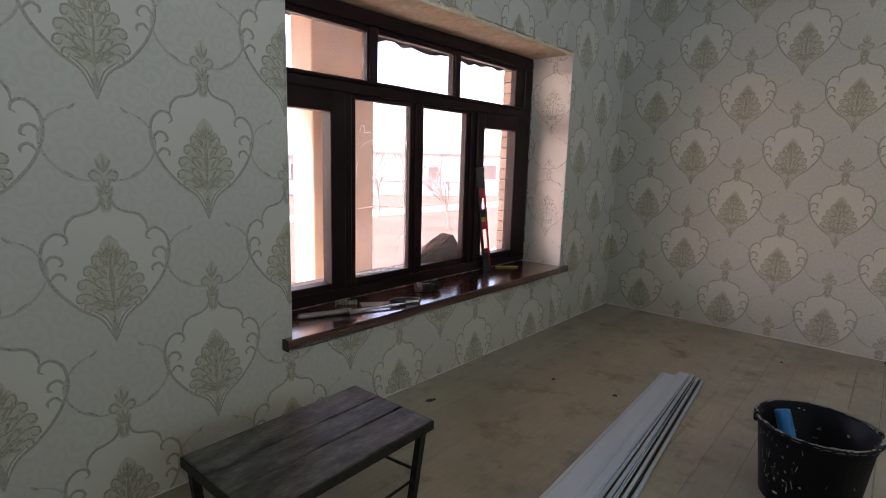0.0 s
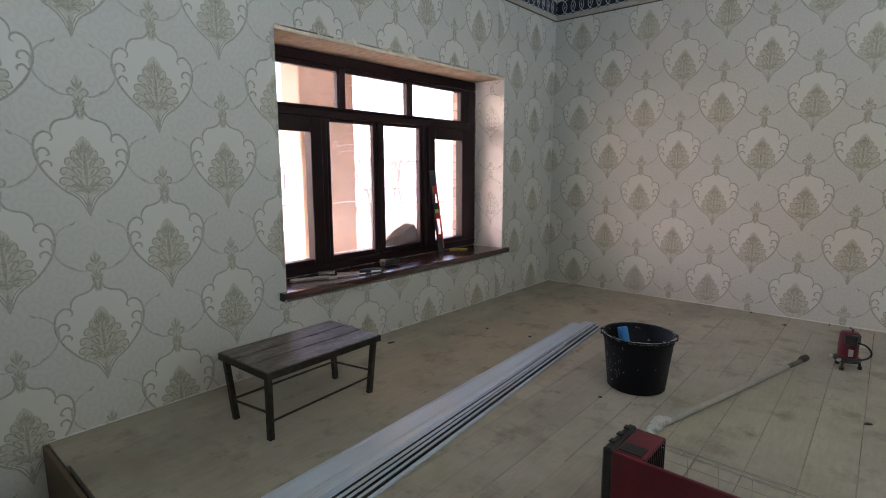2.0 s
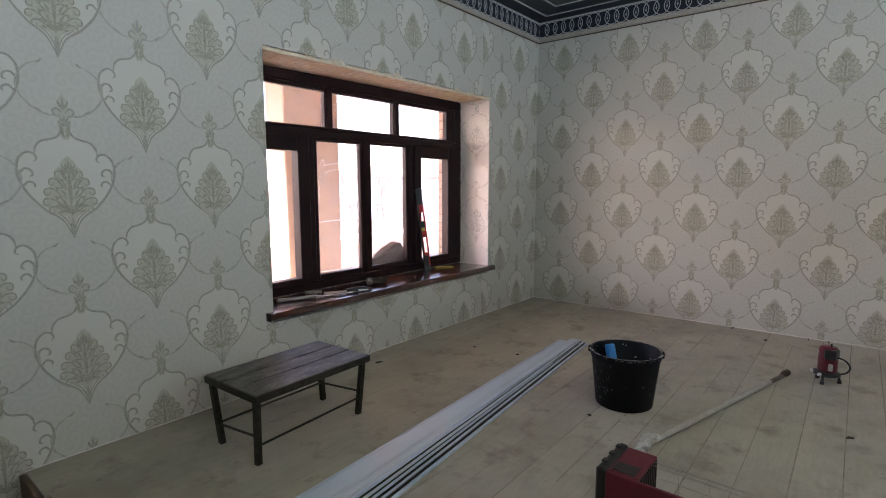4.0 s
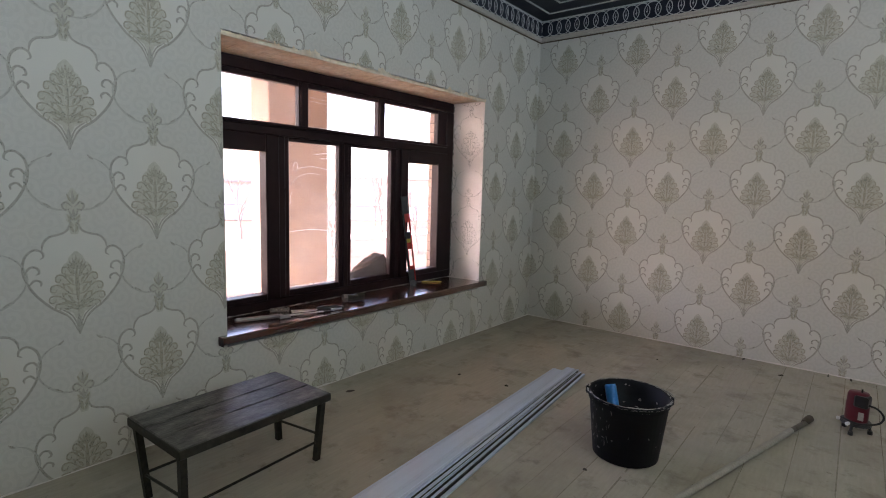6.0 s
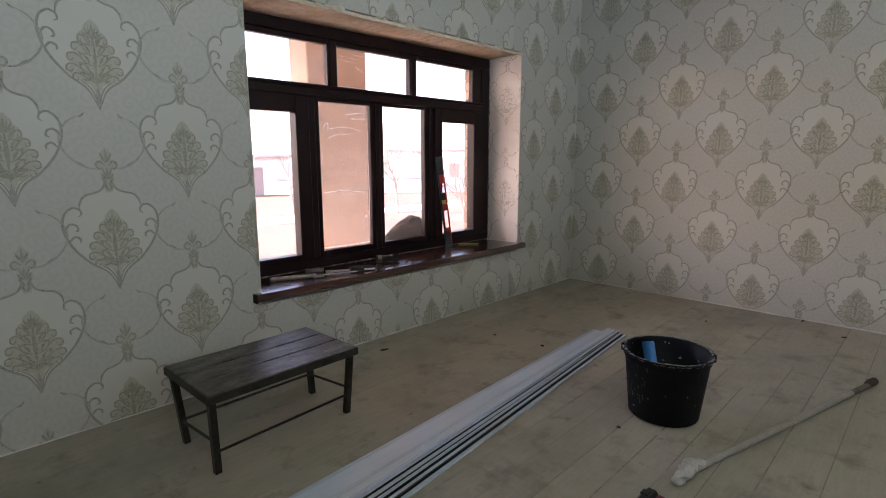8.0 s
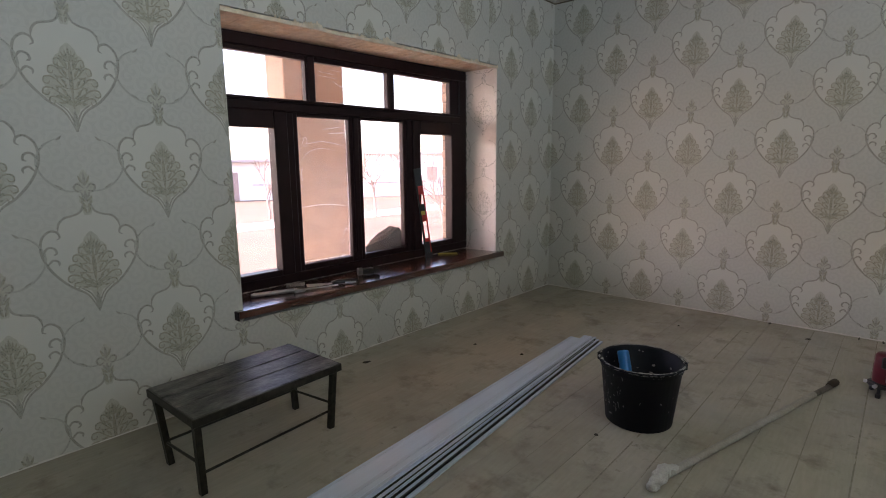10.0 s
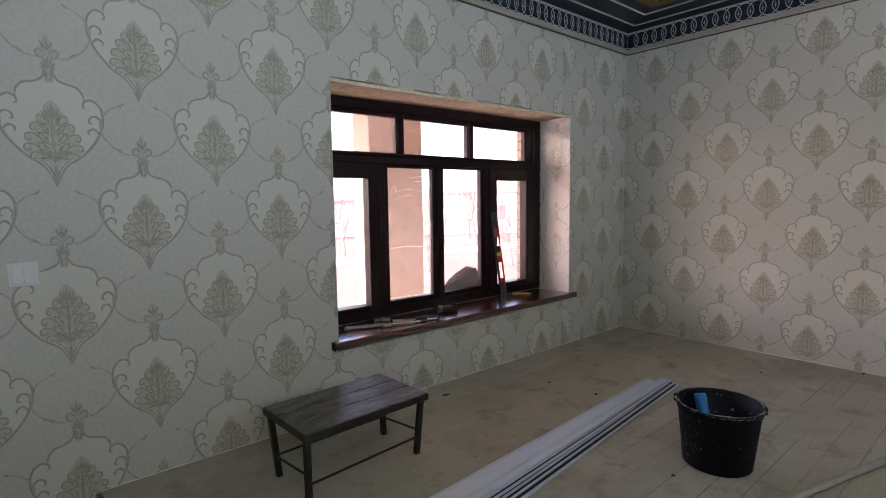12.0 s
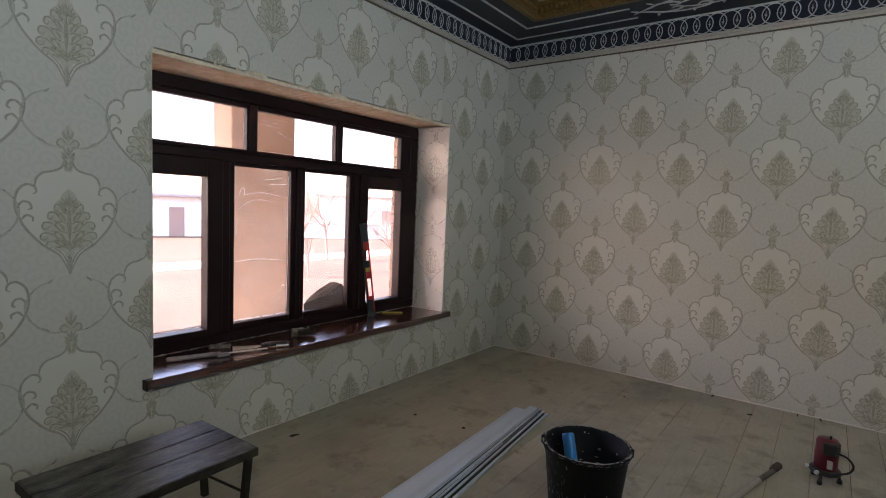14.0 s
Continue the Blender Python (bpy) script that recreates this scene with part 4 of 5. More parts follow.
def house(x, y, rz, w, d, h, openings):
    t = thing("house", x, y, YARD, "low whitewashed house across the yard", "house", "houses across the yard", rz)
    part("wall", nb((-d / 2, -w / 2, 0), (d / 2, w / 2, h), 0.02), M_WHITEWASH, t)
    part("roof", nb((-d / 2 - 0.4, -w / 2 - 0.4, h), (d / 2 + 0.5, w / 2 + 0.4, h + 0.22), 0.03), M_ROOF, t, "grey sheet roof")
    for name, yy, zz, ww, hh in openings:
        o = part(name, nb((d / 2 - 0.02, yy - ww / 2, zz), (d / 2 + 0.05, yy + ww / 2, zz + hh), 0.01), M_DOOR, t, "brown painted " + name)
        part("lintel", nb((d / 2 - 0.01, yy - ww / 2 - 0.12, zz + hh), (d / 2 + 0.09, yy + ww / 2 + 0.12, zz + hh + 0.12)), M_WHITEWASH, o)
    return t


house(*out(-24.9, 9.2), -22, 15.0, 5.0, 2.55, [("door", 0.1, 0.0, 0.88, 1.9), ("window", -4.0, 1.0, 1.3, 1.1), ("window", 4.6, 1.0, 1.3, 1.1)])
house(*out(-24.0, 27.0), -45, 18.0, 6.5, 3.2, [("door", -2.6, 0.0, 1.0, 2.0), ("window", 2.6, 1.0, 1.6, 1.3)])
fence = thing("yard_wall", *out(-19.0, 16.0), YARD, "low whitewashed yard wall", "wall", rz=-30)
part("wall_body", nb((-0.15, -10, 0), (0.15, 10.6, 1.0), 0.02), M_WHITEWASH, fence)
part("coping", nb((-0.21, -10, 1.0), (0.21, 10.6, 1.08), 0.01), M_PATH, fence)

# ---- things on the sill ----
foot, top = Vector((-0.232, -1.210, 0.3875)), Vector((-0.258, -1.288, 0.985))
ax = (top - foot).normalized()
side = Vector((0.55, 0.83, 0))
side = (side - ax * ax.dot(side)).normalized()
nrm = side.cross(ax)
lm = Matrix(((side.x, nrm.x, ax.x, foot.x), (side.y, nrm.y, ax.y, foot.y), (side.z, nrm.z, ax.z, foot.z), (0, 0, 0, 1)))
level = new("spirit_level")
level.matrix_basis = lm
tagged(level, "black and red spirit level leaning on the window frame", "level")
for n_, u0, u1, z0, z1, m_ in (("end_cap", -0.025, 0.025, 0.0, 0.030, M_BLACK), ("end_cap", -0.025, 0.025, 0.580, 0.609, M_BLACK), ("flange", -0.024, -0.014, 0.030, 0.580, M_BLACK),
                               ("flange", 0.015, 0.023, 0.110, 0.490, M_LEVELRED), ("flange", 0.015, 0.023, 0.030, 0.110, M_LEVELRED), ("flange", 0.015, 0.023, 0.490, 0.580, M_BLACK),
                               ("web", -0.014, 0.015, 0.030, 0.108, M_BLACK), ("web", -0.014, 0.015, 0.108, 0.134, M_LEVELRED), ("web", -0.014, -0.009, 0.134, 0.250, M_LEVELRED),
                               ("web", -0.014, 0.015, 0.250, 0.296, M_LEVELRED), ("vial_block", -0.016, 0.012, 0.296, 0.322, M_YELLOW), ("web", -0.014, 0.015, 0.322, 0.368, M_BLACK),
                               ("web", -0.014, -0.009, 0.368, 0.434, M_LEVELRED), ("web", -0.014, 0.015, 0.434, 0.492, M_LEVELRED), ("web", -0.014, 0.015, 0.492, 0.580, M_BLACK)):
    d = {"end_cap": 0.012, "flange": 0.010, "vial_block": 0.009}.get(n_, 0.006)
    part(n_, nb((u0, -d, z0), (u1, d, z1), 0.0015), m_, level, {"vial_block": "yellowish vial block", "end_cap": "black end cap"}.get(n_, ""))

SZ = 0.3865
t = thing("hacksaw_handle", -0.088, -2.365, SZ, "grey steel tool with a round handle and a flat blade", "tool", rz=71.5)
bm = bmesh.new()
tube(bm, [(-0.205, 0, 0.011), (-0.195, 0, 0.012), (-0.10, 0, 0.012), (0.0, 0, 0.012), (0.012, 0, 0.012)], [0.008, 0.011, 0.0105, 0.011, 0.009], 12)
part("handle", bm, M_TOOL, t, "grey round steel handle", True)
bm = nb((0.0, -0.026, 0.001), (0.022, 0.012, 0.020), 0.003)
box(bm, (0.018, -0.024, 0.002), (0.056, -0.008, 0.016), 0.003)
part("bracket", bm, M_TOOL, t)
part("blade", nb((0.02, -0.006, 0.008), (0.235, 0.016, 0.011), 0.001), M_STEEL, t, "flat bare steel blade")
t = thing("putty_knife", -0.075, -2.140, SZ, "broad steel putty knife with a black handle", "tool", rz=61)
bm = bmesh.new()
v = [bm.verts.new(q) for q in ((-0.130, -0.036, 0.006), (-0.130, 0.036, 0.006), (-0.02, 0.024, 0.008), (0.006, 0.010, 0.010), (0.006, -0.010, 0.010), (-0.02, -0.024, 0.008))]
bm.faces.new(v)
bmesh.ops.solidify(bm, geom=bm.faces[:], thickness=0.0015)
part("blade", bm, M_WHITEPLASTER, t, "pale whitish blade")
bm = bmesh.new()
tube(bm, [(0.0, 0, 0.012), (0.035, 0, 0.015), (0.10, 0, 0.015), (0.140, 0, 0.012)], [0.009, 0.013, 0.013, 0.009], 10)
part("handle", bm, M_BLACK, t, "black plastic handle", True)
# white strip stands in for a highlight along the handle
part("handle_highlight", nb((0.07, -0.014, 0.006), (0.13, -0.0125, 0.015), 0.0005), M_WHITE, t, "white strip painted as a highlight on the handle")
t = thing("trowel", -0.205, -2.285, SZ, "small mortar-crusted steel trowel", "tool", rz=52)
bm = bmesh.new()
random.seed(6)
for k in range(7):
    box(bm, (-0.045 + k * 0.014, -0.018 + random.uniform(-0.004, 0.004), 0.001), (-0.032 + k * 0.014, 0.018 + random.uniform(-0.004, 0.004), 0.012 + random.uniform(0, 0.008)), 0.003)
part("crusted_blade", bm, M_SEALANT, t, "blade crusted with grey mortar")
t = thing("pipe_fitting", -0.118, -1.850, SZ, "small dark metal pipe fitting on the sill", "fitting", rz=70)
bm = bmesh.new()
tube(bm, [(-0.030, 0, 0.018), (0.02, 0, 0.018)], 0.016, 12)
tube(bm, [(0.02, 0, 0.021), (0.03, 0, 0.021), (0.05, 0, 0.022)], [0.021, 0.021, 0.017], 6)
part("body", bm, M_BENCHIRON, t)
bm = bmesh.new()
tube(bm, [(-0.048, 0, 0.02), (-0.030, 0, 0.02)], 0.02, 6)
part("nut", bm, M_BAREPIPE, t, "grimy grey nut")
t.scale = (1.3, 1.3, 1.25)
pen = bmesh.new()
tube(pen, [(-0.250, -1.100, SZ + 0.0045), (-0.160, -1.002, SZ + 0.0045), (-0.153, -0.995, SZ + 0.0045)], [0.0045, 0.0045, 0.001], 6)
tagged(part("pencil", pen, M_YELLOW), "yellow carpenter pencil lying on the sill", "pencil")

# ---- light switch ----
sw = thing("light_switch", 0.0, -3.880, 0.850, "white square two-gang light switch", "switch")
part("plate", nb((0.0005, -0.043, -0.041), (0.010, 0.043, 0.041), 0.003), M_WHITE, sw)
part("rocker", nb((0.010, -0.031, -0.031), (0.017, -0.0005, 0.031), 0.002), M_WHITE, sw)
part("rocker", nb((0.010, 0.0005, -0.031), (0.016, 0.031, 0.031), 0.002), M_WHITE, sw)

# ---- bench ----
bench = thing("bench", 0.482, -2.912, 0, "low dark bench with worn board top and iron legs", "bench", rz=2)
BL, BWD, BH = 0.278, 0.168, 0.287
for k, (a, b) in enumerate(((-BWD, -0.055), (-0.052, 0.045), (0.048, BWD))):
    part("board", nb((a, -BL, BH - 0.018), (b, BL, BH - 0.001 * k), 0.003), M_BENCHTOP, bench)
for a, b in (((-BWD - 0.004, -BL - 0.004, BH - 0.032), (BWD + 0.004, -BL + 0.004, BH - 0.004)), ((-BWD - 0.004, BL - 0.004, BH - 0.032), (BWD + 0.004, BL + 0.004, BH - 0.004)),
             ((-BWD - 0.004, -BL, BH - 0.032), (-BWD + 0.001, BL, BH - 0.004)), ((BWD - 0.001, -BL, BH - 0.032), (BWD + 0.004, BL, BH - 0.004))):
    part("frame_rail", nb(a, b, 0.002), M_BENCHIRON, bench)
LEGS = ((-0.152, -0.262, -0.140, -0.240), (0.146, -0.262, 0.117, -0.247), (0.140, 0.266, 0.100, 0.270), (-0.152, 0.266, -0.146, 0.276))
for tx, ty, fx, fy in LEGS:
    bm = bmesh.new()
    d = 0.0105
    lo = [bm.verts.new((fx + a * d, fy + b * d, 0)) for a, b in ((-1, -1), (1, -1), (1, 1), (-1, 1))]
    hi = [bm.verts.new((tx + a * d, ty + b * d, BH - 0.02)) for a, b in ((-1, -1), (1, -1), (1, 1), (-1, 1))]
    bm.faces.new(lo[::-1])
    bm.faces.new(hi)
    for k in range(4):
        bm.faces.new((lo[k], lo[(k + 1) % 4], hi[(k + 1) % 4], hi[k]))
    part("leg", bm, M_BENCHIRON, bench)


def on_leg(k, z):
    tx, ty, fx, fy = LEGS[k]
    q = z / (BH - 0.02)
    return (fx + (tx - fx) * q, fy + (ty - fy) * q, z)


for a, za, b, zb in ((0, 0.082, 1, 0.112), (3, 0.084, 2, 0.110), (0, 0.086, 3, 0.086), (1, 0.074, 2, 0.080)):
    bm = bmesh.new()
    tube(bm, [on_leg(a, za), on_leg(b, zb)], 0.0048, 6)
    part("stretcher", bm, M_BENCHIRON, bench)

# ---- bucket ----
bucket = thing("bucket", 1.461, -1.774, 0, "black plaster-splashed plastic bucket on the floor", "bucket", rz=20)
bm = bmesh.new()
lathe(bm, [(0, 0.003), (0.118, 0.0), (0.125, 0.004), (0.149, 0.205), (0.153, 0.207), (0.153, 0.222), (0.160, 0.224), (0.163, 0.228), (0.161, 0.233), (0.150, 0.233), (0.146, 0.226), (0.116, 0.012), (0, 0.010)], 40)
part("shell", bm, M_BUCKET, bucket, smooth=True)
bm = bmesh.new()
tube(bm, [Vector((0.162 * math.cos(a) * 1.02, 0.162 * math.sin(a) * 1.02, 0.236 - 0.012 * math.sin((a - 0.2) * 1.0))) for a in [0.0 + k * math.pi / 20 for k in range(21)]], 0.0028, 6)
part("bail_handle", bm, M_WIRE, bucket, "thin steel wire handle")
for s in (1, -1):
    part("handle_lug", nb((s * 0.158 - 0.006, -0.010, 0.212), (s * 0.158 + 0.006, 0.010, 0.238), 0.003), M_BUCKET, bucket)
bm = bmesh.new()
random.seed(17)
for k in range(30):
    a, z = (random.uniform(0, 6.28), random.uniform(0.02, 0.20)) if k % 2 else (random.gauss(3.85, 0.25), random.uniform(0.03, 0.20))
    r = 0.1245 + 0.0245 * (z / 0.205) + 0.0008
    w, h = random.uniform(0.001, 0.0042), random.uniform(0.0008, 0.0035)
    if random.random() < 0.2:
        w *= 2.2
    lean = random.uniform(-0.6, 0.6)
    n = 6
    c = [bm.verts.new((r * math.cos(a + w / r * math.cos(q)), r * math.sin(a + w / r * math.cos(q)), z + h * math.sin(q) + lean * w * math.cos(q))) for q in [2 * math.pi * i / n for i in range(n)]]
    bm.faces.new(c)
for k in range(110):
    a, z = random.uniform(0, 6.28), random.uniform(0.2335, 0.2345)
    r = random.uniform(0.151, 0.160)
    w = random.uniform(0.003, 0.020)
    c = [bm.verts.new(((r + 0.003 * math.sin(q)) * math.cos(a + w / r * math.cos(q)), (r + 0.003 * math.sin(q)) * math.sin(a + w / r * math.cos(q)), z)) for q in [2 * math.pi * i / 6 for i in range(6)]]
    bm.faces.new(c)
for k in range(60):
    a, z = random.uniform(0, 6.28), random.uniform(0.05, 0.22)
    r = 0.116 + 0.030 * (z / 0.226) - 0.0012
    w, h = random.uniform(0.002, 0.009), random.uniform(0.001, 0.006)
    c = [bm.verts.new((r * math.cos(a + w / r * math.cos(q)), r * math.sin(a + w / r * math.cos(q)), z + h * math.sin(q))) for q in [2 * math.pi * i / 6 for i in range(6)]]
    bm.faces.new(c)
for k in range(30):
    a, z = random.choice((random.uniform(0, 6.28), random.gauss(3.6, 0.3))), random.uniform(0.05, 0.20)
    l, w, lean = random.uniform(0.006, 0.030), random.uniform(0.0005, 0.0013), random.uniform(-0.3, 0.3)
    row = []
    for q in range(4):
        zz = min(0.203, z + l * q / 3)
        r = 0.1250 + 0.0245 * (zz / 0.205) + 0.0008
        aa = a + lean * l * q / 3 / r
        row.append([bm.verts.new((r * math.cos(aa + e * w / r), r * math.sin(aa + e * w / r), zz)) for e in (-1, 1)])
    for p, q in zip(row, row[1:]):
        bm.faces.new((p[0], p[1], q[1], q[0]))
for k in range(22):
    a = random.uniform(0, 6.28)
    w, z0 = random.uniform(0.004, 0.030), random.uniform(0.209, 0.219)
    c = [bm.verts.new((0.1538 * math.cos(a + e * w), 0.1538 * math.sin(a + e * w), z0 + h)) for e, h in ((-1, 0), (0.2, -0.0012), (1, 0.0006), (0, 0.002))]
    bm.faces.new(c)
for k in range(70):
    a = random.uniform(0, 6.28)
    w, z0 = random.uniform(0.010, 0.075), random.uniform(0.2262, 0.2300)
    c = [bm.verts.new((0.1640 * math.cos(a + e * w), 0.1640 * math.sin(a + e * w), z0 + h)) for e, h in ((-1, 0), (0.2, -0.0009), (1, 0.0003), (0, 0.0011))]
    bm.faces.new(c)
tagged(part("plaster_splatter", bm, M_SPLASH, bucket, "pale dried plaster splashes"), kind="stuff")
tool = thing("mixing_paddle", 1.461, -1.774, 0.004, "bright blue plastic tube handle standing in the bucket", "tool")
low, high = Vector((-0.020, -0.014, 0.035)), Vector((-0.097, 0.050, 0.247))
bm = bmesh.new()
tube(bm, [low, low.lerp(high, 0.94), low.lerp(high, 0.97), high, low.lerp(high, 0.985)], [0.0225, 0.0235, 0.0235, 0.0205, 0.016], 24)
part("grip", bm, M_BLUE, tool, "blue plastic grip")

bucket.scale = (1.02, 1.02, 1.10)

# ---- long plastic profiles ----
random.seed(4)
PROF = ((0.836, 0.940, 0.105, 0.000, 0.006, 0.05), (0.872, 1.016, 0.052, 0.006, 0.008, 0.0), (0.897, 1.056, 0.019, 0.003, 0.013, 0.03), (0.914, 1.084, 0.014, 0.002, 0.015, 0.0),
        (0.928, 1.107, 0.012, 0.001, 0.015, 0.06), (0.941, 1.129, 0.012, 0.000, 0.014, 0.02), (0.963, 1.151, 0.014, 0.000, 0.008, 0.02))
for k, (xf, xn, w, z0, h, short) in enumerate(PROF):
    far, near = Vector((xf, -1.02 - short, 0)), Vector((xf + (xn - xf) * 2.60 / 2.0, -3.66, 0))
    d = near - far
    t = thing("plastic_profile", far.x, far.y, 0.001, "long pale blue-grey plastic profile lying on the floorboards", "profile", "profiles in a loose bundle", math.degrees(math.atan2(d.y, d.x)) + 90)
    L = d.length
    web = z0 if k in (2, 4) else z0 + h - 0.0022
    part("web", nb((-w / 2, -L, web), (w / 2, 0, web + 0.0022), 0.0008), M_PROFILE, t)
    part("lip", nb((-w / 2, -L, z0), (-w / 2 + 0.003, 0, z0 + h), 0.0006), M_PROFILE, t)
    part("lip", nb((w / 2 - 0.003, -L, z0), (w / 2, 0, z0 + h), 0.0006), M_PROFILE, t)
    # black strips paint the shade in the gaps beside these profiles
    if k in (2, 3, 4, 5):
        part("gap_shade", nb((w / 2, -L + 0.02, z0 + 0.002), (w / 2 + (0.006 if k == 5 else 0.0018), -0.02, z0 + h - 0.0006), 0.0005), M_BLACK, t, "black strip for the shade between profiles")
    if w > 0.04:
        part("bead", nb((-w / 2 + 0.010, -L, z0 + h), (-w / 2 + 0.016, 0, z0 + h + 0.002), 0.0008), M_PROFILE, t)
        part("bead", nb((w / 2 - 0.014, -L, z0 + h), (w / 2 - 0.009, 0, z0 + h + 0.002), 0.0008), M_PROFILE, t)

# ---- wrapped pipe ----
pipe = thing("wrapped_pipe", 1.677, -2.149, 0.0140, "grey pipe wrapped in white insulation", "pipe", rz=math.degrees(math.atan2(1.205, 0.333)))
random.seed(2)
PL = 1.250
pts = [(PL * k / 16, 0.0022 * math.sin(k * 0.7), 0.001 * math.sin(k)) for k in range(17)]
bm = bmesh.new()
wrap = [Vector(pts[0]).lerp(Vector(pts[14]), k / 56) for k in range(57)]
tube(bm, wrap, [0.0120 + 0.0011 * ((k % 5) / 4) + random.uniform(-0.0005, 0.0007) for k in range(57)], 14)
part("wrapping", bm, M_PIPE, pipe, smooth=True)
bm = bmesh.new()
tube(bm, pts[13:], 0.0112, 12)
part("bare_pipe", bm, M_BAREPIPE, pipe, "bare grimy grey pipe", True)
bm = bmesh.new()
tube(bm, [(PL - 0.01, 0, 0.002), (PL + 0.02, 0, 0.004), (PL + 0.06, 0, 0.004)], [0.0125, 0.0165, 0.0165], 12)
part("socket", bm, M_RUST, pipe, "brown rusty end socket")
bm = bmesh.new()
line = smooth_curve([(-0.066, -0.010, -0.004), (-0.045, -0.008, 0.0), (-0.015, -0.006, 0.004), (0.015, 0.004, 0.006), (0.045, 0.010, 0.006), (0.075, 0.004, 0.004), (0.105, 0.0, 0.002), (0.135, 0.0, 0.001)], 4)
tube(bm, line, [0.009 + 0.013 * math.sin(math.pi * min(1, (k + 1.5) / 26)) * (0.85 + 0.25 * math.sin(k * 1.3)) for k in range(len(line))], 18)
for v in bm.verts:
    c = v.co.copy()
    v.co += Vector((0, c.y, c.z)) * (noise.noise(c * 60) * 0.5 + noise.noise(c * 150) * 0.3)
    v.co.z = max(v.co.z, -0.0130)
part("insulation_wool", bm, M_WOOL, pipe, "fluffy white insulation wool", True)

# ---- laser level ----
laser = thing("laser_level", 2.192, -0.865, 0, "small red laser level standing on three feet", "laser level", rz=-15)
bm = bmesh.new()
lathe(bm, [(0, 0.058), (0.041, 0.058), (0.043, 0.062), (0.043, 0.130), (0.041, 0.150), (0.041, 0.178), (0.036, 0.188), (0, 0.190)], 24)
part("body", bm, M_RED, laser, "red plastic body", True)
part("window_housing", nb((-0.006, -0.048, 0.130), (0.046, 0.012, 0.183), 0.006), M_BLACK, laser, "dark lens housing")
part("label_plate", nb((0.016, -0.046, 0.074), (0.036, -0.040, 0.110), 0.001), M_PIPE, laser, "pale label")
bm = bmesh.new()
lathe(bm, [(0, 0.040), (0.056, 0.040), (0.060, 0.046), (0.056, 0.056), (0, 0.057)], 24)
part("base", bm, M_BLACK, laser, "black turning base")
for a in (0.5, 2.6, 4.7):
    bm = bmesh.new()
    tube(bm, [(0.048 * math.cos(a), 0.048 * math.sin(a), 0.045), (0.056 * math.cos(a), 0.056 * math.sin(a), 0.016)], 0.006, 8)
    tube(bm, [(0.056 * math.cos(a), 0.056 * math.sin(a), 0.016), (0.056 * math.cos(a), 0.056 * math.sin(a), 0.0)], 0.010, 8)
    part("foot", bm, M_BLACK, laser)
for a in (3.5, 4.5):
    bm = bmesh.new()
    tube(bm, [(0.054 * math.cos(a), 0.054 * math.sin(a), 0.050), (0.070 * math.cos(a), 0.070 * math.sin(a), 0.050)], 0.008, 10)
    part("knob", bm, M_WHITE, laser, "white knob")
bm = bmesh.new()
tube(bm, smooth_curve([(0.03, -0.035, 0.150), (0.075, -0.02, 0.140), (0.098, -0.01, 0.105), (0.080, -0.02, 0.072), (0.02, -0.055, 0.060), (-0.045, -0.045, 0.066)]), 0.0045, 8)
part("cable_loop", bm, M_BLACK, laser, "black cable loop", True)
bm = bmesh.new()
tube(bm, [(0.01, 0.0, 0.186), (0.01, 0.0, 0.205)], 0.004, 8)
part("knob", bm, M_BLACK, laser)

# ---- heater ----
heater = thing("room_heater", 1.755, -2.82, 0, "red enamelled room heater with wire guard", "heater", rz=-1)
HL, HD, HH = 0.62, 0.170, 0.25
part("front_panel", nb((0.02, 0, 0.02), (HL, 0.012, HH), 0.003), M_RED, heater, "dark red enamelled panel")
part("end_panel", nb((-0.006, -0.004, 0.0), (0.022, HD + 0.004, HH + 0.006), 0.006), M_BLACK, heater, "black end panel")
part("top_cover", nb((0.022, 0.012, HH - 0.012), (0.105, HD, HH), 0.003), M_RED, heater, "red top cover")
part("switch_plate", nb((0.030, 0.020, HH), (0.092, 0.070, HH + 0.003), 0.001), M_BLACK, heater, "black plate")
part("back_rail", nb((0.022, HD - 0.012, 0.02), (0.105, HD, HH - 0.012), 0.002), M_RED, heater)
part("far_end", nb((HL - 0.02, 0.012, 0.0), (HL, HD, HH), 0.004), M_BLACK, heater, "black end panel")
part("reflector", nb((0.105, 0.014, 0.06), (HL - 0.02, 0.020, HH - 0.02)), M_STEEL, heater, "dull steel reflector")
part("tray", nb((0.022, 0.012, 0.02), (HL - 0.02, HD, 0.035), 0.002), M_RED, heater)
for k in range(3):
    part("knob", nb((-0.004, 0.03 + k * 0.05, HH + 0.006), (0.014, 0.05 + k * 0.05, HH + 0.012), 0.002), M_BLACK, heater)
for k in range(9):
    part("vent_slat", nb((0.103, 0.03 + k * 0.015, HH - 0.085), (0.109, 0.036 + k * 0.015, HH - 0.004), 0.001), M_BLACK, heater)
guard = part("wire_guard", tube(bmesh.new(), [(0.108, HD - 0.03, HH - 0.004), (HL - 0.01, HD - 0.03, HH - 0.004)], 0.0010, 5), M_WIRE, heater, "thin steel wire guard")
for k in range(7):
    a = radians(90 - k * 24)
    bm = bmesh.new()
    tube(bm, [(0.108, HD - 0.05 + 0.075 * math.cos(a), 0.14 + 0.105 * math.sin(a)), (HL - 0.01, HD - 0.05 + 0.075 * math.cos(a), 0.14 + 0.105 * math.sin(a))], 0.0008, 5)
    part("wire", bm, M_WIRE, guard)
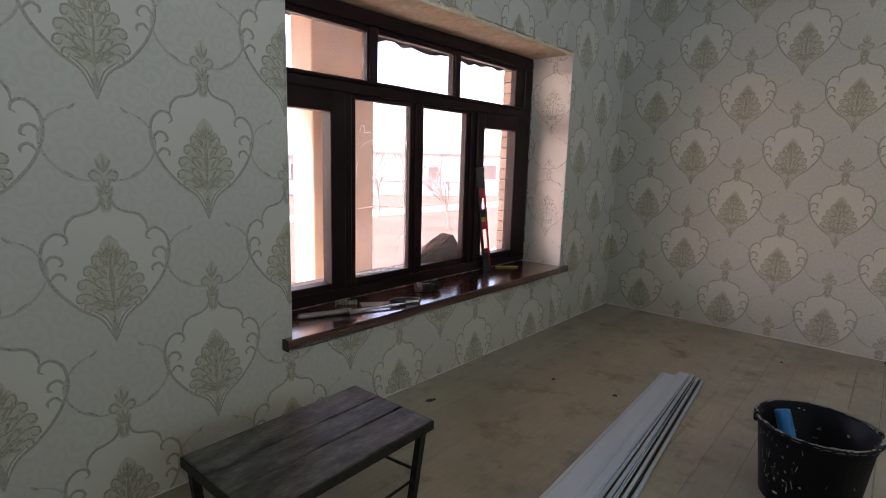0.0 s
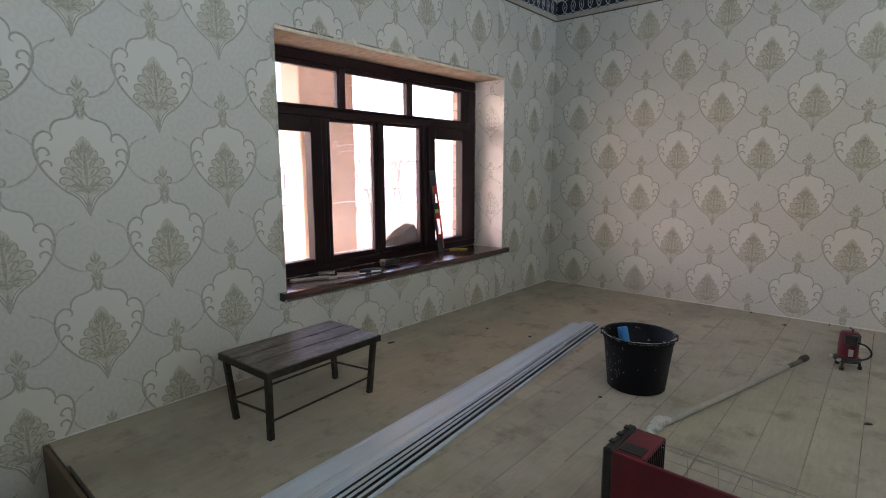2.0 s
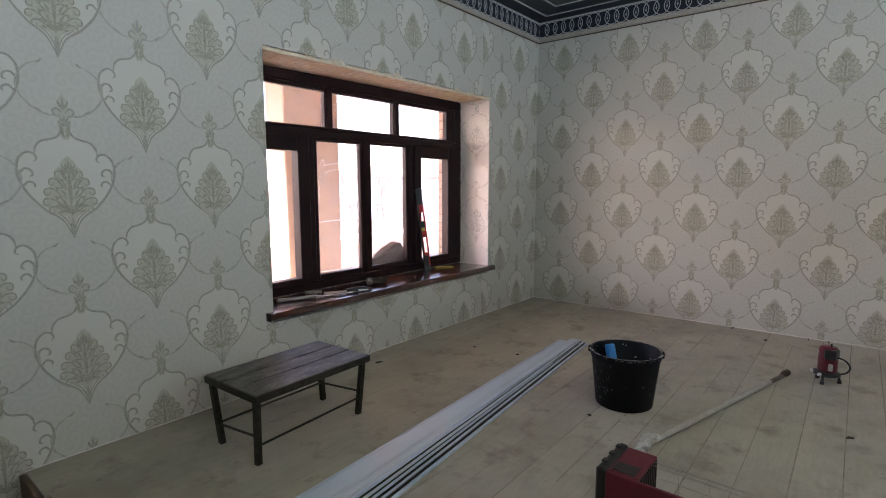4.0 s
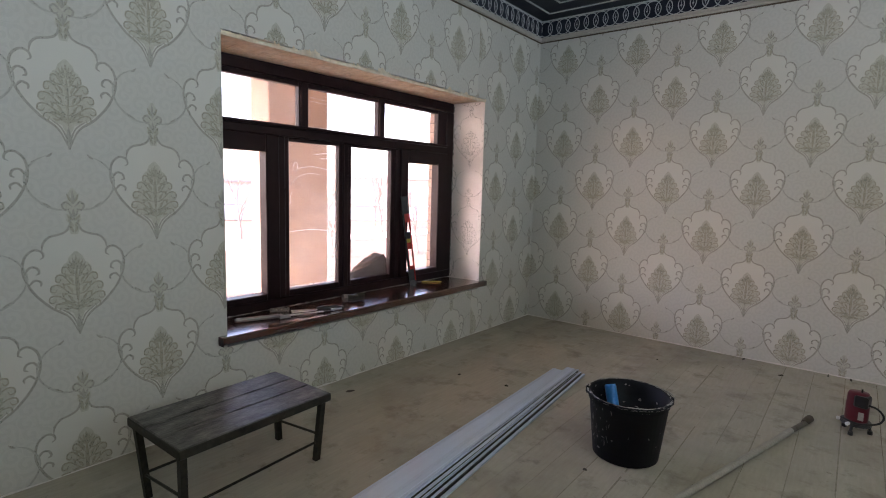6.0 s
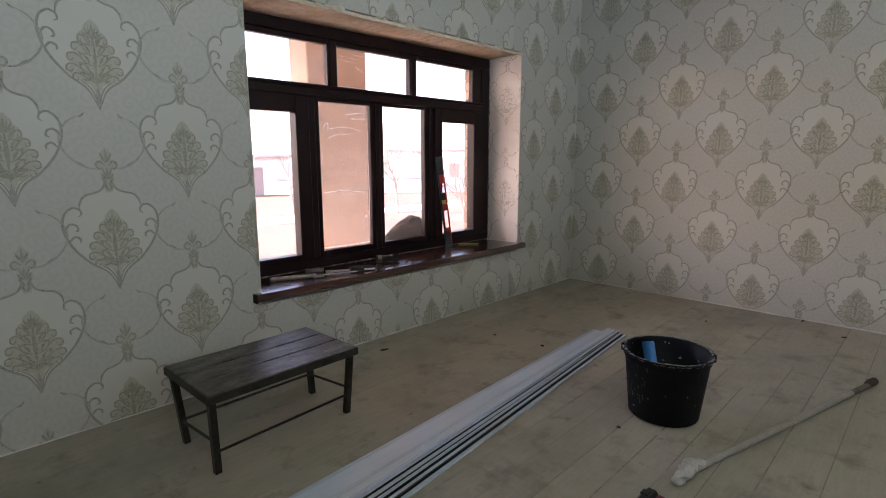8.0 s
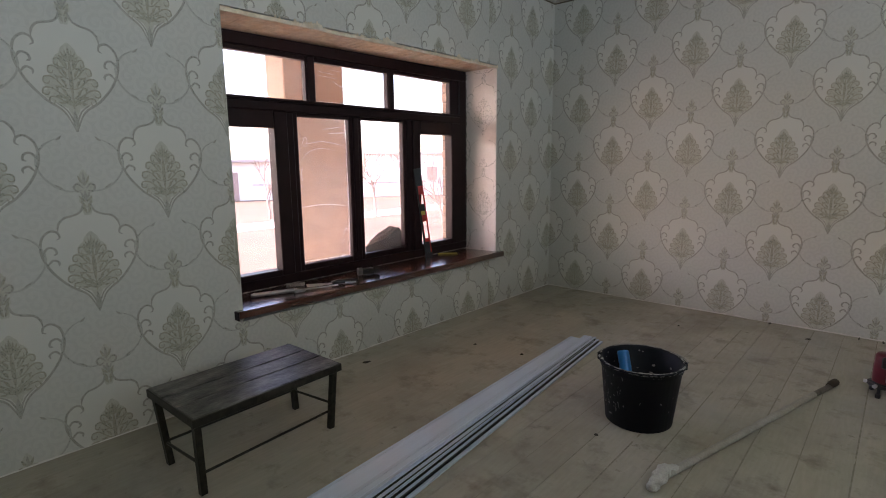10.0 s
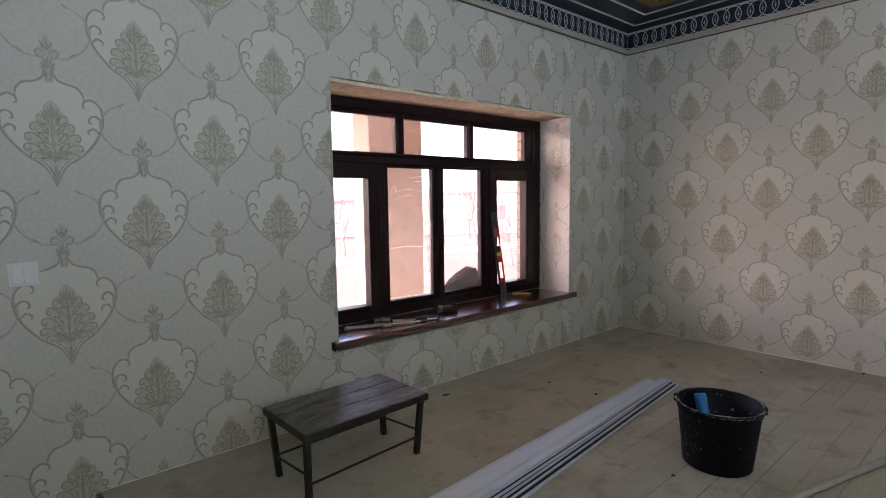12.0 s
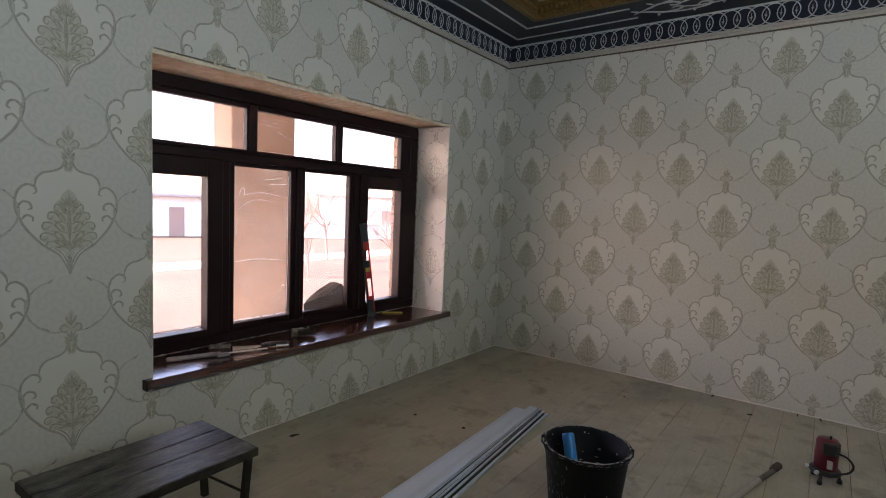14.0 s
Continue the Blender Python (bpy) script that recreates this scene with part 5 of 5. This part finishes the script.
for k in range(6):
    x = 0.16 + k * 0.08
    bm = bmesh.new()
    tube(bm, [(x, 0.012, HH - 0.006)] + [(x, HD - 0.05 + 0.077 * math.cos(radians(90 - q * 18)), 0.14 + 0.107 * math.sin(radians(90 - q * 18))) for q in range(10)], 0.0005, 4)
    part("wire", bm, M_WIRE, guard)

# ---- scraps on the floor ----
random.seed(23)


def scrap(x, y, w, l, rz, h=0.006):
    bm = bmesh.new()
    n = 7
    ring = [(w * math.cos(6.283 * k / n) * random.uniform(0.6, 1.2), l * math.sin(6.283 * k / n) * random.uniform(0.6, 1.2)) for k in range(n)]
    lo = [bm.verts.new((a, b, 0)) for a, b in ring]
    hi = [bm.verts.new((a * 0.7, b * 0.7, h * random.uniform(0.5, 1.2))) for a, b in ring]
    bm.faces.new(hi)
    for k in range(n):
        bm.faces.new((lo[k], lo[(k + 1) % n], hi[(k + 1) % n], hi[k]))
    o = part("scrap", bm, M_DEBRIS)
    o.matrix_basis = pose(x, y, 0.0005, 0, 0, rz)
    tagged(o, "small dark scrap of rubbish on the floorboards", "scrap", "scraps on the floor")


for q in SCRAPS:
    scrap(*q)

# ---- floor ----
tagged(part("floor_lower", nb((-0.1, Y0 - 0.1, LOW - 0.1), (X1 + 0.1, EDGE + 0.05, LOW)), M_LOWER), "grey concrete floor below the raised floor", "floor", kind="structure")
tagged(part("floor_riser", nb((0.001, EDGE - 0.016, LOW), (X1, EDGE, -0.004), 0.002), M_RISER), "brown board closing the front of the raised floor", "riser", kind="structure")
floor = tagged(part("floor", nb((0, EDGE, LOW), (X1, 0, -0.034)), M_UNDER), "raised floor of dusty worn softwood boards", "floor", kind="structure")
JOINTS = [0.002, 0.12, 0.235, 0.35, 0.465, 0.58, 0.695, 0.81, 0.925, 1.04, 1.157, 1.272, 1.39, 1.515, 1.622, 1.732, 1.852, 1.995, 2.145, 2.287, 2.42, 2.54, 2.66]
while JOINTS[-1] < X1 - 0.1:
    JOINTS.append(JOINTS[-1] + 0.118)
JOINTS[-1] = X1
random.seed(11)
for k, (a, b) in enumerate(zip(JOINTS, JOINTS[1:])):
    tight = b < 1.2
    cuts = [EDGE + (0.014 if 0.2 < a < 0.5 else 0.002), 0.0 if k % 3 else -0.003]
    if k % 2:
        cuts.insert(1, random.choice((-2.9, -2.2, -1.45, -0.9)) + random.uniform(-0.1, 0.1))
    for c, d in zip(cuts, cuts[1:]):
        z = random.uniform(-0.0003, 0.0) if tight else random.uniform(-0.001, 0.0)
        g0, g1 = (0.0001, random.choice((0.0001, 0.0003))) if tight else (random.choice((0.0002, 0.0004, 0.0007)), random.choice((0.0003, 0.0006, 0.0010)))
        bm = nb((a + g0, c + 0.0004, -0.033), (b - g1, d - 0.0004, z), 0.0003 if tight else 0.0006)
        skew = random.uniform(-0.0012, 0.0012)
        for v in bm.verts:
            if v.co.x > (a + b) / 2 and v.co.y > (c + d) / 2:
                v.co.x -= abs(skew)
        part("floorboard", bm, M_FLOOR, floor)
    # dust trodden into the joint, with open stretches
    if not tight:
        part("joint_dust", nb((b - 0.0042, EDGE + 0.02, -0.014), (b + 0.0022, -0.004, -0.0045)), M_RISER, floor)
        y = EDGE + random.uniform(0.1, 0.5)
        while y < -0.05:
            l = random.uniform(0.3, 1.1)
            if y + l < -0.02:
                part("joint_dust", nb((b - 0.0042, y, -0.0044), (b + 0.0022, y + l, -0.0007)), M_JOINTDUST, floor)
            y += l + random.choice((0.04, 0.10, 0.25, 0.4))
